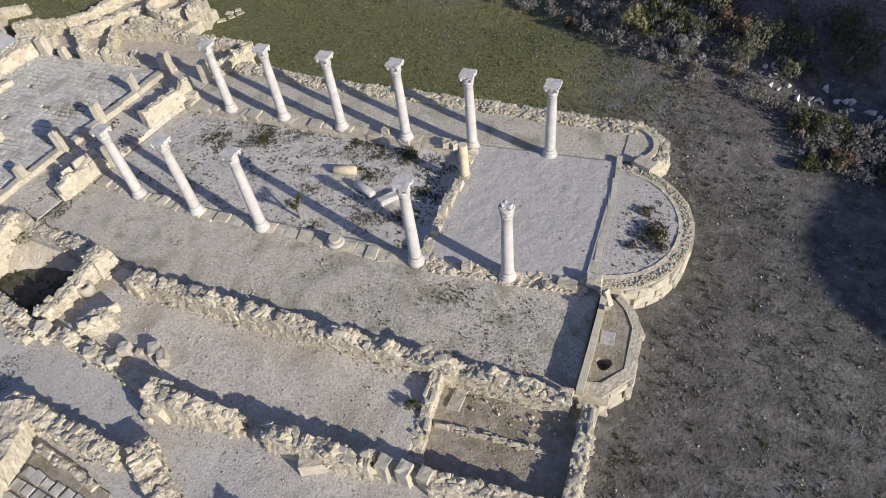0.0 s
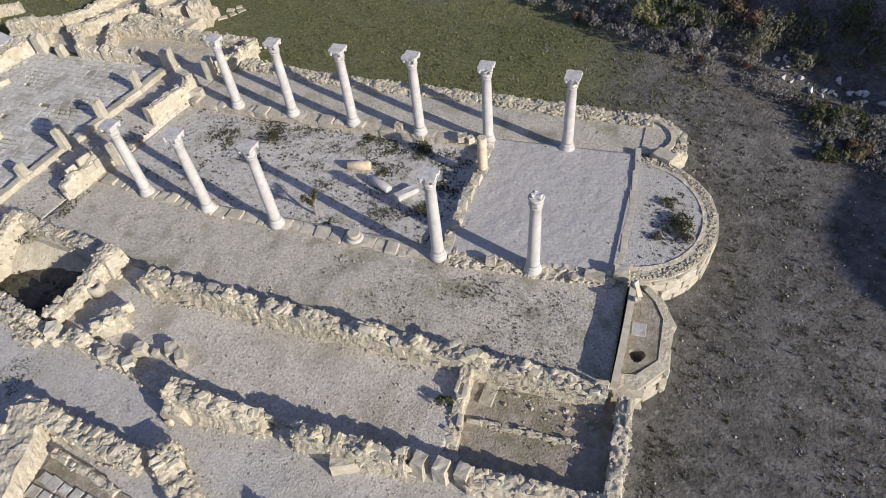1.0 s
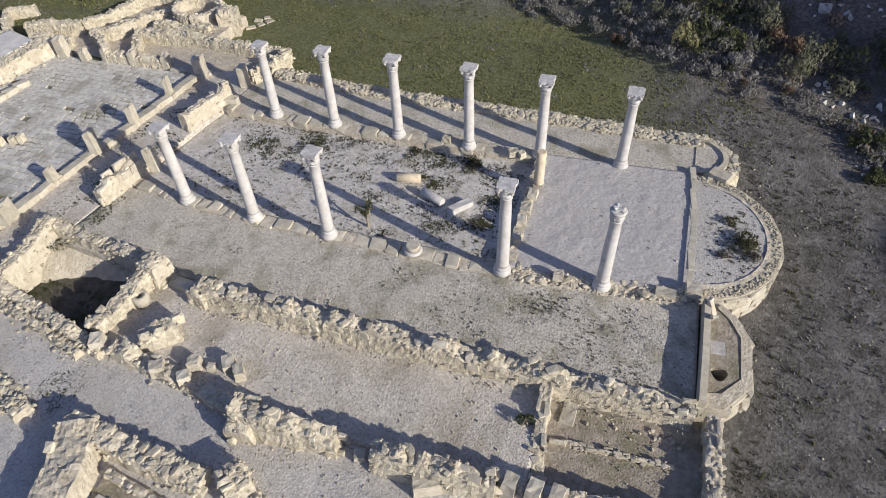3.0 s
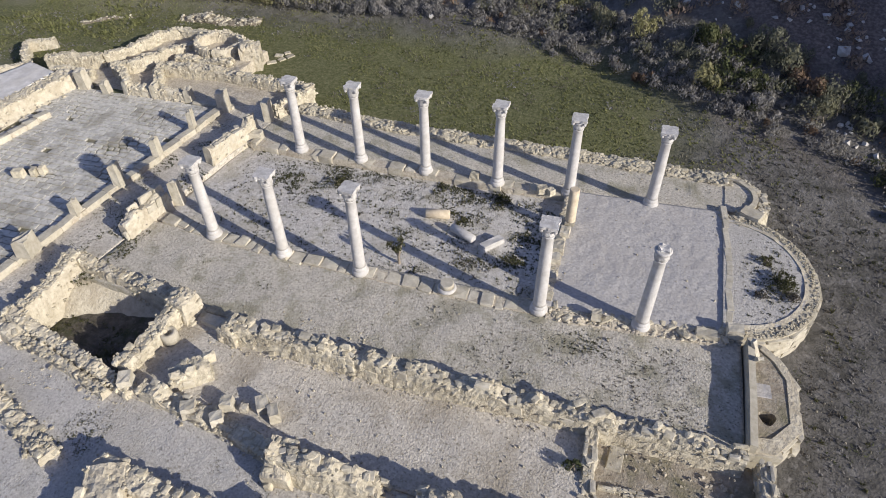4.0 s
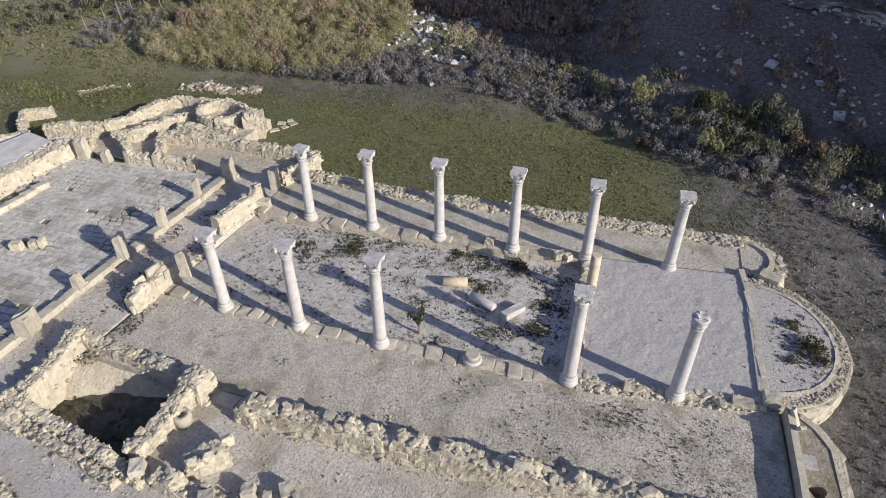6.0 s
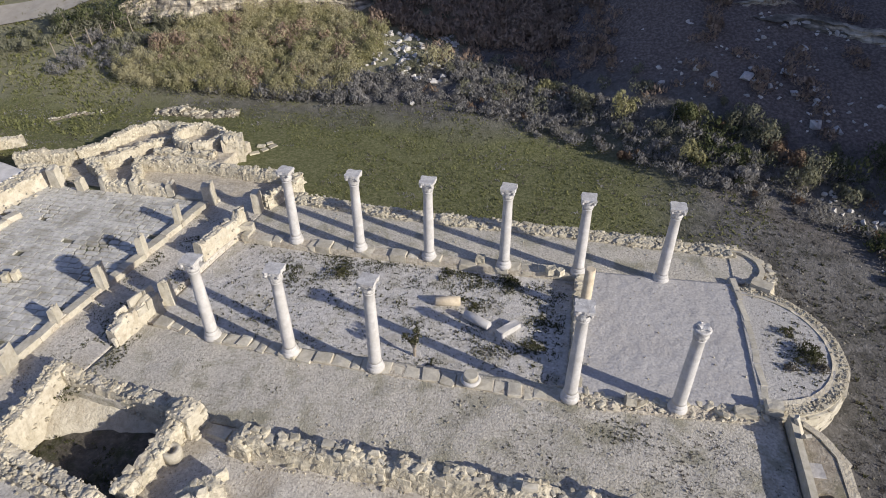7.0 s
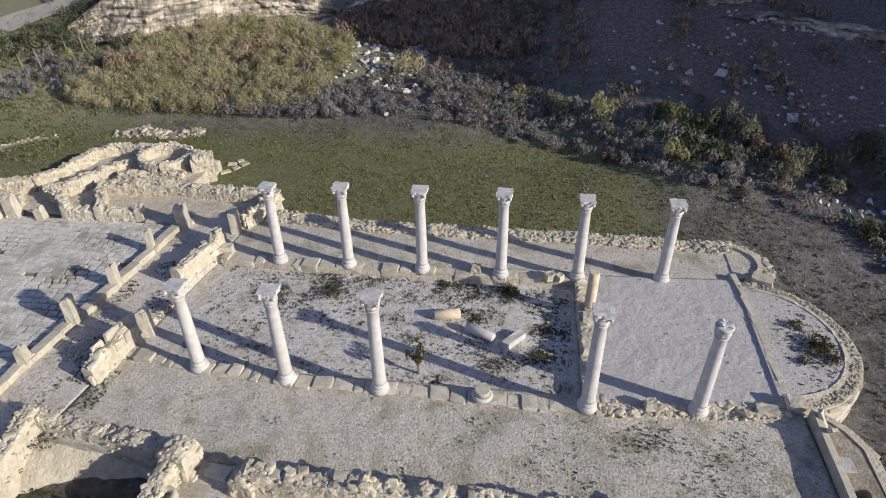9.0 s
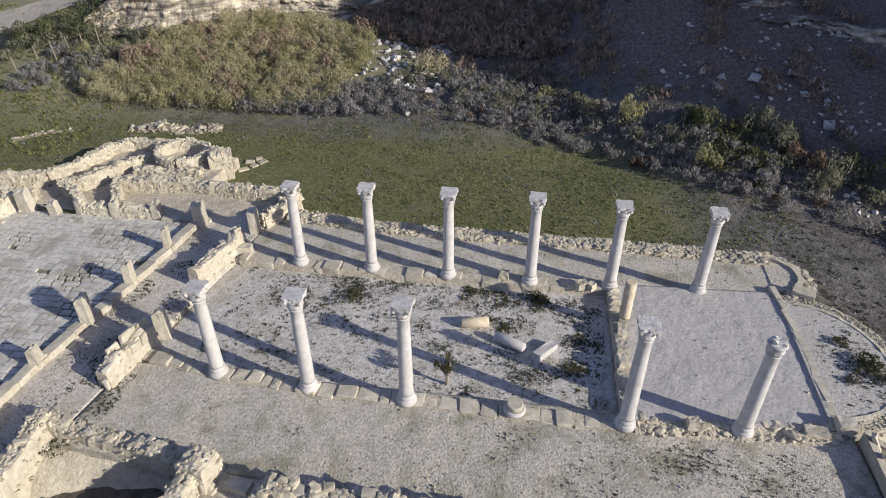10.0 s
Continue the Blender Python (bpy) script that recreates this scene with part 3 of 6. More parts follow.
rubble_wall("wall_south_outer_lump", "stout tumbled rubble end of the outer wall", [(0.75, -6.55), (0.85, -7.5)], 0.75, -0.25, [0.95, 0.85, 0.5], 19, apron=0.22, course=0.2, length=(0.2, 0.5), ragged=0.14, core=PLASTER, proud=0.45, loose=1.0)
rubble_wall("wall_south_outer_middle", "rubble wall stretch with upright limestone blocks", [(4.5, -6.95), (6.3, -6.9), (7.7, -6.8)], 0.46, -0.25, [0.75, 0.95, 1.0, 0.9, 0.85], 13, apron=0.18, course=0.2, length=(0.16, 0.46), ragged=0.3, meshes=STONES + BLOCKS, crumbs=18)
rubble_wall("wall_south_outer_east", "low rubble wall closing the side room to the south", [(9.3, -6.68), (10.6, -6.5), (12.7, -6.3)], 0.5, -0.5, [0.9, 0.8, 0.75], 14, apron=0.2, meshes=STONES + BLOCKS, course=0.2, length=(0.16, 0.4), crumbs=18)
rubble_wall("wall_side_room_west", "low cut-stone sill wall of the side room", [(8.32, -3.5), (8.4, -4.8), (8.62, -6.3)], 0.36, -0.4, [0.6, 0.4, 0.24, 0.2], 15, limit=120, course=0.2, length=(0.2, 0.5), ragged=0.06, meshes=BLOCKS, loose=0.5, crumbs=8, apron=0.06)
rubble_wall("wall_side_room_east", "limestone block wall along the outer edge of the side room", [(12.72, -3.2), (12.8, -4.6), (12.85, -6.4), (12.8, -9.5)], 0.42, -0.9, [0.95, 0.9, 0.9, 0.85], 16, course=0.26, length=(0.35, 0.7), ragged=0.06, meshes=BLOCKS, loose=0.1, apron=0.06)
rubble_wall("wall_side_room_kerb", "low line of stones across the side room", [(8.7, -4.92), (10.2, -4.82), (11.9, -4.72)], 0.17, -0.44, [0.13, 0.11, 0.11], 17, ragged=0.04, limit=80, course=0.14, length=(0.14, 0.4), meshes=BLOCKS, apron=0.03, loose=0.3, crumbs=5)

rubble_wall("wall_cistern_west", "rough plastered wall of the sunken tank, west side", [(-9.75, -5.1), (-9.65, -3.8), (-9.55, -2.3)], 0.5, -1.35, [1.6, 1.65, 1.75, 1.9], 21, course=0.18, length=(0.12, 0.36), core=PLASTER, proud=0.14, loose=0.8, ragged=0.16, loose_size=(0.06, 0.2), crumbs=70, apron=0.45)
rubble_wall("wall_cistern_north", "rough plastered wall of the sunken tank with a broken top", [(-9.6, -2.35), (-7.1, -2.62), (-5.0, -2.85)], 0.44, -1.35, [1.85, 1.65, 1.58, 1.65], 22, course=0.18, length=(0.12, 0.36), core=PLASTER, proud=0.2, loose=1.0, ragged=0.16, loose_size=(0.06, 0.2), crumbs=70, apron=0.5)
rubble_wall("wall_cistern_east", "rubble wall of the sunken tank with capping blocks", [(-4.85, -3.3), (-5.0, -4.4), (-5.2, -5.7)], 0.55, -1.35, [1.95, 1.7, 1.65, 1.7], 23, course=0.24, proud=0.45)
rubble_wall("wall_cistern_south", "plastered rubble wall of the sunken tank beside the court", [(-10.0, -5.0), (-8.3, -5.35), (-5.75, -5.95), (-4.5, -6.25)], 0.44, -1.35, [1.7, 1.5, 1.45, 1.5, 1.45], 24, course=0.18, length=(0.12, 0.36), core=PLASTER, proud=0.14, apron=0.55, loose=1.0, ragged=0.16, loose_size=(0.06, 0.18), crumbs=60)
rubble_wall("wall_cistern_bank", "sloping plaster skirt outside the tank wall", [(-9.7, -5.5), (-8.2, -5.75), (-6.6, -6.15), (-5.2, -6.5)], 0.3, -0.35, [0.36, 0.4, 0.4, 0.34], 62, course=0.14, length=(0.1, 0.26), core=PLASTER, proud=0.08, ragged=0.06, apron=0.4, loose=0.5, loose_size=(0.05, 0.12))
rubble_wall("wall_pier_cistern", "stout rubble pier at the corner of the tank", [(-5.15, -3.05), (-4.35, -3.2)], 0.75, -0.2, [0.85, 1.0, 0.9], 25, ragged=0.1, core=PLASTER, proud=0.5)
rubble_wall("wall_stub_hall", "short stub wall of rough blocks in the hall", [(-3.55, -5.6), (-2.7, -4.85)], 0.6, -0.2, [0.5, 0.6, 0.6], 26, course=0.26, length=(0.3, 0.55), meshes=STONES + BLOCKS, apron=0.12, crumbs=14)
rubble_wall("wall_block_row", "row of rough limestone blocks along the hall edge", [(-4.2, -6.05), (-2.4, -6.25), (-1.1, -6.4), (0.4, -6.75)], 0.5, -0.25, [0.45, 0.3, 0.3, 0.25, 0.4], 27, course=0.26, length=(0.25, 0.55), ragged=0.2, meshes=STONES + BLOCKS, apron=0.3, crumbs=16)

rubble_wall("wall_court_north", "broad rubble wall of the ruined court rooms", [(-3.7, -8.45), (-1.6, -8.7), (0.7, -8.85)], 0.62, -0.3, [0.7, 0.65, 0.65, 0.6], 31, ragged=0.1, core=PLASTER, proud=0.5)
rubble_wall("wall_court_west", "broad plastered wall of the court rooms", [(-3.3, -8.5), (-2.75, -9.7), (-2.2, -11.6)], 1.1, -0.3, [0.75, 0.75, 0.75], 32, course=0.26, length=(0.3, 0.65), ragged=0.05, core=PLASTER, proud=0.1, loose=0.1, crumbs=8)
rubble_wall("wall_court_inner", "low stone channel wall in the court rooms", [(-1.9, -9.3), (-0.6, -9.5), (0.5, -9.75)], 0.26, -0.3, [0.3, 0.25, 0.25], 33, ragged=0.05, meshes=BLOCKS, course=0.2, length=(0.3, 0.6), loose=0.2, crumbs=4, apron=0.04)
rubble_wall("wall_court_east", "tumbled rubble wall end in the court", [(1.1, -8.35), (1.9, -8.95), (3.0, -9.6)], 0.75, -0.3, [0.6, 0.45, 0.3], 34)
rubble_wall("wall_court_pit", "low rubble wall beside the weedy pit in the court", [(-9.6, -7.1), (-7.6, -7.8), (-6.4, -8.15), (-5.3, -8.6)], 0.55, -0.3, [0.2, 0.25, 0.25, 0.3], 35, apron=0.3, core=PLASTER, proud=0.4)

rubble_wall("wall_nave_west_north", "knee-high limestone block wall beside the nave entrance", [(-8.55, 4.15), (-8.35, 5.4), (-8.02, 6.75)], 0.42, -0.15, [0.7, 0.72, 0.8], 41, course=0.38, length=(0.35, 0.75), ragged=0.2, meshes=BLOCKS, proud=0.95, loose=0.6, core=PLASTER, apron=0.16, crumbs=12)
rubble_wall("wall_nave_west_south", "knee-high limestone block wall beside the nave entrance", [(-8.95, -0.7), (-8.8, 0.3), (-8.65, 1.4)], 0.42, -0.15, [0.65, 0.75, 0.8], 42, course=0.38, length=(0.35, 0.75), ragged=0.2, meshes=BLOCKS, proud=0.95, loose=0.6, core=PLASTER, apron=0.16, crumbs=12)
rubble_wall("wall_north_corner", "rubble wall with an upright door jamb by the north aisle", [(-7.7, 8.2), (-7.3, 9.2), (-6.95, 10.2)], 0.5, -0.15, [0.75, 0.6, 0.7], 43, course=0.26)
rubble_wall("wall_north", "low pale rubble wall edging the north aisle", [(-6.9, 9.2), (-3.0, 8.92), (0.0, 8.95), (3.0, 9.05), (7.0, 9.1), (11.8, 9.1)], 0.7, -0.2, [0.28, 0.26, 0.24, 0.24, 0.24, 0.24], 44, ragged=0.08, length=(0.1, 0.28), course=0.12, loose=7.0, loose_size=(0.07, 0.17))
rubble_wall("wall_atrium_north", "low rubble wall between atrium and northern rooms", [(-15.4, 8.05), (-14.0, 8.15), (-12.5, 8.3)], 0.4, -0.1, [0.62, 0.58, 0.5, 0.45], 45, core=PLASTER, course=0.14, length=(0.1, 0.3), proud=0.4, loose_size=(0.06, 0.16))
rubble_wall("wall_atrium_west", "broad rubble bank closing the atrium, worn to a slope", [(-20.1, -1.0), (-19.85, 3.4), (-19.4, 6.0), (-18.85, 8.1)], 0.9, -0.15, [0.72, 0.72, 0.72, 0.78], 46, course=0.16, length=(0.12, 0.4), core=PLASTER, proud=0.3, ragged=0.07, apron=0.75, loose_size=(0.06, 0.18), crumbs=60)
rubble_wall("wall_rooms_south", "rubble wall of the northern rooms", [(-15.3, 10.2), (-12.2, 10.6), (-9.5, 10.5), (-7.0, 10.5)], 0.5, -0.4, [0.9, 0.9, 0.84, 0.8, 0.84], 47, course=0.12, length=(0.08, 0.26), ragged=0.14, proud=0.45, loose_size=(0.06, 0.16), apron=0.1)
rubble_wall("wall_rooms_middle", "rubble wall of the northern rooms", [(-17.6, 9.5), (-16.6, 10.1), (-16.0, 10.9), (-15.5, 12.1), (-14.9, 12.6)], 0.42, -0.4, [0.9, 0.92, 0.92, 0.85], 48, course=0.12, length=(0.08, 0.26), ragged=0.14, proud=0.45, loose_size=(0.06, 0.16), apron=0.1)
rubble_wall("wall_rooms_north", "long low rubble wall on the meadow side", [(-18.6, 10.1), (-18.0, 11.9), (-17.5, 13.4), (-16.7, 14.1), (-15.4, 14.1), (-13.0, 14.3)], 0.44, -0.4, [0.82, 0.84, 0.84, 0.8, 0.7], 49, course=0.12, length=(0.08, 0.26), ragged=0.14, proud=0.45, loose_size=(0.06, 0.16), apron=0.1)
rubble_wall("wall_rooms_cross", "short rubble cross wall", [(-14.2, 8.4), (-14.7, 9.3), (-15.2, 10.1)], 0.4, -0.4, [0.7, 0.8, 0.9], 50, course=0.12, length=(0.08, 0.26), ragged=0.14, proud=0.45, loose_size=(0.06, 0.16), apron=0.1)
rubble_wall("wall_rooms_cross_west", "short rubble cross wall", [(-15.7, 8.3), (-16.6, 9.1), (-17.5, 9.6)], 0.42, -0.4, [0.8, 0.87, 0.9], 51, course=0.12, length=(0.08, 0.26), ragged=0.14, proud=0.45, loose_size=(0.06, 0.16), apron=0.1)
rubble_wall("wall_tower", "plastered block of masonry at the room corner", [(-11.9, 12.35), (-11.0, 12.8)], 1.05, -0.25, [1.1, 1.15, 1.1], 52, course=0.28, ragged=0.12, core=PLASTER, proud=0.4, apron=0.05)
rubble_wall("wall_round_basin", "curved wall of a small round basin", arc(-13.35, 12.75, 1.2, 1.0, -80, 272, 22), 0.3, -0.15, [0.92, 0.95, 0.92], 53, core=PLASTER, proud=0.16, ragged=0.04, course=0.16, length=(0.1, 0.26), loose_size=(0.06, 0.14), apron=0.03)
rubble_wall("wall_rooms_west", "broken rubble wall at the western end of the rooms", [(-21.2, 9.1), (-19.8, 9.6), (-18.6, 10.1)], 0.5, -0.2, [0.8, 0.85, 0.72], 56, course=0.12, length=(0.08, 0.26), ragged=0.14, proud=0.45, loose_size=(0.06, 0.16), apron=0.1)
rubble_wall("wall_rooms_west_front", "ragged rubble wall in front of the western room", [(-20.2, 8.3), (-19.2, 8.6), (-18.2, 8.8)], 0.5, -0.2, [0.8, 0.7, 0.55], 66, course=0.12, length=(0.08, 0.26), ragged=0.14, proud=0.45, loose_size=(0.06, 0.16), apron=0.1)
rubble_wall("wall_rooms_terrace", "low rubble line beside the round basin", [(-15.0, 11.3), (-13.4, 11.5), (-11.9, 11.5)], 0.5, 0.1, [0.35, 0.3, 0.38], 57, course=0.12, length=(0.08, 0.26), ragged=0.14, proud=0.45, loose_size=(0.06, 0.16), apron=0.1)
rubble_wall("wall_rooms_spill", "spread rubble on the meadow behind the rooms", [(-18.6, 16.6), (-17.0, 16.9), (-15.4, 16.9), (-13.8, 17.5)], 0.9, -0.38, [0.16, 0.24, 0.2, 0.12], 58, loose=4.0, core=DIRT, proud=0.6, ragged=0.16, crumbs=50)
rubble_wall("wall_meadow_edge", "low line of stones half hidden in the meadow", [(-24.0, 14.4), (-22.8, 15.6), (-21.0, 16.4)], 0.4, -0.5, [0.05, 0.12, 0.1, 0.05], 59, ragged=0.2, loose=1.6, core=DIRT, proud=0.25, crumbs=12)
rubble_wall("wall_far_hook", "thin angled wall end on the meadow", [(-23.0, 11.55), (-24.25, 10.7), (-22.6, 8.95), (-21.3, 8.35)], 0.36, -0.35, [0.5, 0.58, 0.55, 0.5], 54, course=0.13, length=(0.1, 0.26), ragged=0.08, core=PLASTER, proud=0.3, loose=0.6, loose_size=(0.06, 0.14), apron=0.06)
rubble_wall("wall_far_kerb", "low rough stone line behind the flat platform", [(-23.6, 6.9), (-22.6, 7.9), (-21.9, 8.5)], 0.4, -0.3, [0.6, 0.68, 0.7], 61, core=PLASTER, proud=0.4, ragged=0.1, course=0.14, length=(0.1, 0.3))
floor_patch("floor_platform", "flat pale worn platform west of the atrium", [(-23.2, 3.2), (-20.0, 3.6), (-19.6, 7.9), (-21.5, 8.4)], 0.54, LIME, relief=0.03, depth=1.2)


# Out-of-view wall, added only to throw a shadow onto the court.
rubble_wall("wall_court_far", "unseen rubble wall added to cast a shadow on the court", [(5.2, -9.3), (6.2, -9.55), (7.3, -9.7)], 0.6, -0.3, [0.7, 0.9, 0.7, 0.85], 67, core=PLASTER, proud=0.5)


rubble_wall("wall_cistern_corner", "spread plastered corner of the tank", [(-10.4, -5.15), (-9.7, -5.4), (-8.9, -5.6)], 0.7, -0.4, [0.35, 0.5, 0.35], 68, ragged=0.1, core=PLASTER, proud=0.2, apron=0.35, loose=0.5)
rubble_wall("wall_aisle_end", "tumbled boulders ending the aisle wall", [(-3.1, -3.45), (-2.45, -3.55)], 0.7, -0.25, [0.65, 0.85, 0.6], 69, ragged=0.14, course=0.3, length=(0.3, 0.55), proud=0.8, apron=0.1, crumbs=10)


def apse_wall(name, label, inner, outer, top, base, mat):
    """A curved wall between an inner and an outer line."""
    n = len(inner)
    v, f = [], []
    for i in range(n):
        j = 0.05 * noise.noise(Vector((i * 0.9, top * 5, 2)))
        v += [(*inner[i], base), (*inner[i], top + j), (*outer[i], top + j - 0.03), (*outer[i], base)]
    for i in range(n - 1):
        for k in range(4):
            f.append((i * 4 + k, i * 4 + (k + 1) % 4, (i + 1) * 4 + (k + 1) % 4, (i + 1) * 4 + k))
    f += [(3, 2, 1, 0), tuple((n - 1) * 4 + k for k in range(4))]
    ob = link_mesh(name, v, f, mat)
    return tagged(ob, label, "wall", kind="structure")


main_apse = apse_wall("wall_apse", "thick curved apse wall of pale rubble", arc(11.9, 3.85, 2.3, 2.48, -96, 96, 40), arc(11.9, 3.85, 2.73, 3.0, -100, 100, 40), 0.07, -1.4, MASONRY)
apse_ring = apse_wall("wall_apse_ring", "thin pale cement ring lining the apse", arc(11.85, 3.85, 2.3, 2.48, -93, 93, 40), arc(11.85, 3.85, 2.44, 2.63, -93, 93, 40), 0.1, -0.3, PLASTER)
south_apse = apse_wall("wall_apse_south", "low polygonal wall of the small south apse", [(12.7, 0.65), (13.08, 0.28), (13.38, -0.3), (13.4, -1.75), (12.88, -2.42), (12.4, -2.5)], [(12.8, 0.85), (13.3, 0.4), (13.65, -0.25), (13.7, -1.9), (13.0, -2.85), (12.3, -2.95)], 0.0, -1.4, PLASTER)
north_apse = apse_wall("wall_apse_north", "low curved wall of the small north apse", arc(11.75, 8.15, 0.95, 0.95, -70, 95, 16), arc(11.75, 8.15, 1.15, 1.12, -70, 95, 16), 0.03, -1.2, ASHLAR)
rubble_wall("wall_apse_north_back", "tumbled boulders behind the small north apse", arc(11.75, 8.15, 1.38, 1.3, -75, 85, 12), 0.4, -0.45, [0.5, 0.36, 0.32, 0.38], 64, ragged=0.1, course=0.26, length=(0.3, 0.6), meshes=BLOCKS, limit=60)
apse_wall("wall_aisle_east", "thin dressed parapet closing the south aisle", [(12.26, 0.72), (12.28, -0.4), (12.28, -1.6), (12.26, -2.95)], [(12.46, 0.72), (12.48, -0.4), (12.48, -1.6), (12.46, -2.95)], 0.3, -0.3, ASHLAR)


def plate_with_pit(name, label, pts, cx, cy, r, z, depth, mat):
    """A level floor with a round pit in it."""
    def edge(a):
        d = Vector((math.cos(a), math.sin(a)))
        best = 9.0
        for (x0, y0), (x1, y1) in zip(pts, pts[1:] + pts[:1]):
            ex, ey = x1 - x0, y1 - y0
            den = d.x * ey - d.y * ex
            if abs(den) > 1e-9:
                t = ((x0 - cx) * ey - (y0 - cy) * ex) / den
                u = ((x0 - cx) * d.y - (y0 - cy) * d.x) / den
                if t > 0 and -1e-6 <= u <= 1 + 1e-6:
                    best = min(best, t)
        return best
    n, v, f = 48, [], []
    for i in range(n):
        a = math.tau * i / n
        e = edge(a)
        rr = r * (1 + 0.1 * math.sin(3 * a))
        for k, (d, zz) in enumerate(((e, z - 0.8), (e, z), (rr, z + 0.01), (rr * 0.96, z - depth), (0.01, z - depth - 0.02))):
            v.append((cx + d * math.cos(a), cy + d * math.sin(a), zz))
    for i in range(n):
        j = (i + 1) % n
        for k in range(4):
            f.append((i * 5 + k, j * 5 + k, j * 5 + k + 1, i * 5 + k + 1))
    return tagged(link_mesh(name, v, f, mat), label, "floor", kind="structure")


plate_with_pit("floor_apse_south", "brown earth floor of the small south apse with a round pit", [(12.3, -2.6), (12.9, -2.5), (13.45, -1.75), (13.45, -0.25), (13.1, 0.35), (12.3, 0.8)], 12.82, -1.75, 0.22, -0.04, 0.45, TANSOIL)


def facing(parent, outer, top, base, seed, length=(0.5, 0.95), course=0.38, depth=0.22):
    rnd = random.Random(seed)
    line = Line(outer)
    z = base
    while z < top - 0.1:
        ch = min(course * rnd.uniform(0.9, 1.1), top - z)
        s = rnd.uniform(-0.3, 0)
        while s < line.length:
            l = rnd.uniform(*length)
            p, way, side = line.at(s + l / 2)
            put_stone(parent, (p.x, p.y, z + ch / 2), (l * 0.98, depth, ch), math.degrees(math.atan2(way.y, way.x)), rnd, BLOCKS, 1.5, "block")
            s += l
        z += ch


facing(main_apse, arc(11.9, 3.85, 2.69, 2.96, -100, 100, 40), -0.02, -1.25, 61)
facing(south_apse, [(12.7, 0.9), (13.25, 0.4), (13.6, -0.25), (13.65, -1.9), (12.98, -2.8), (12.3, -2.9)], -0.04, -1.25, 62)


# ---- columns ----
def lathe(profile, seg=28, bumps=None):
    bm = bmesh.new()
    rings = []
    for k, (r, z) in enumerate(profile):
        rings.append([bm.verts.new(((r + (bumps(k, i) if bumps else 0)) * math.cos(math.tau * i / seg), (r + (bumps(k, i) if bumps else 0)) * math.sin(math.tau * i / seg), z)) for i in range(seg)])
    for a, b in zip(rings, rings[1:]):
        for i in range(seg):
            bm.faces.new((a[i], a[(i + 1) % seg], b[(i + 1) % seg], b[i])).smooth = True
    bm.faces.new(rings[0][::-1])
    bm.faces.new(rings[-1])
    return bm


def box_bm(sx, sy, sz, z0=0.0, bevel=0.02):
    bm = bmesh.new()
    bmesh.ops.create_cube(bm, size=1.0)
    for v in bm.verts:
        v.co = Vector((v.co.x * sx, v.co.y * sy, (v.co.z + 0.5) * sz + z0))
    if bevel:
        bmesh.ops.bevel(bm, geom=bm.edges[:], offset=bevel, segments=2, affect="EDGES")
    return bm


def stump_bm(sx, sy, sz, z0, seed):
    """A broken lump of carved stone."""
    rnd = random.Random(seed)
    bm = box_bm(sx, sy, sz, z0, 0)
    bmesh.ops.subdivide_edges(bm, edges=bm.edges[:], cuts=2, use_grid_fill=True)
    for v in bm.verts:
        v.co += Vector([rnd.uniform(-0.035, 0.035) for _ in range(3)])
    return bm


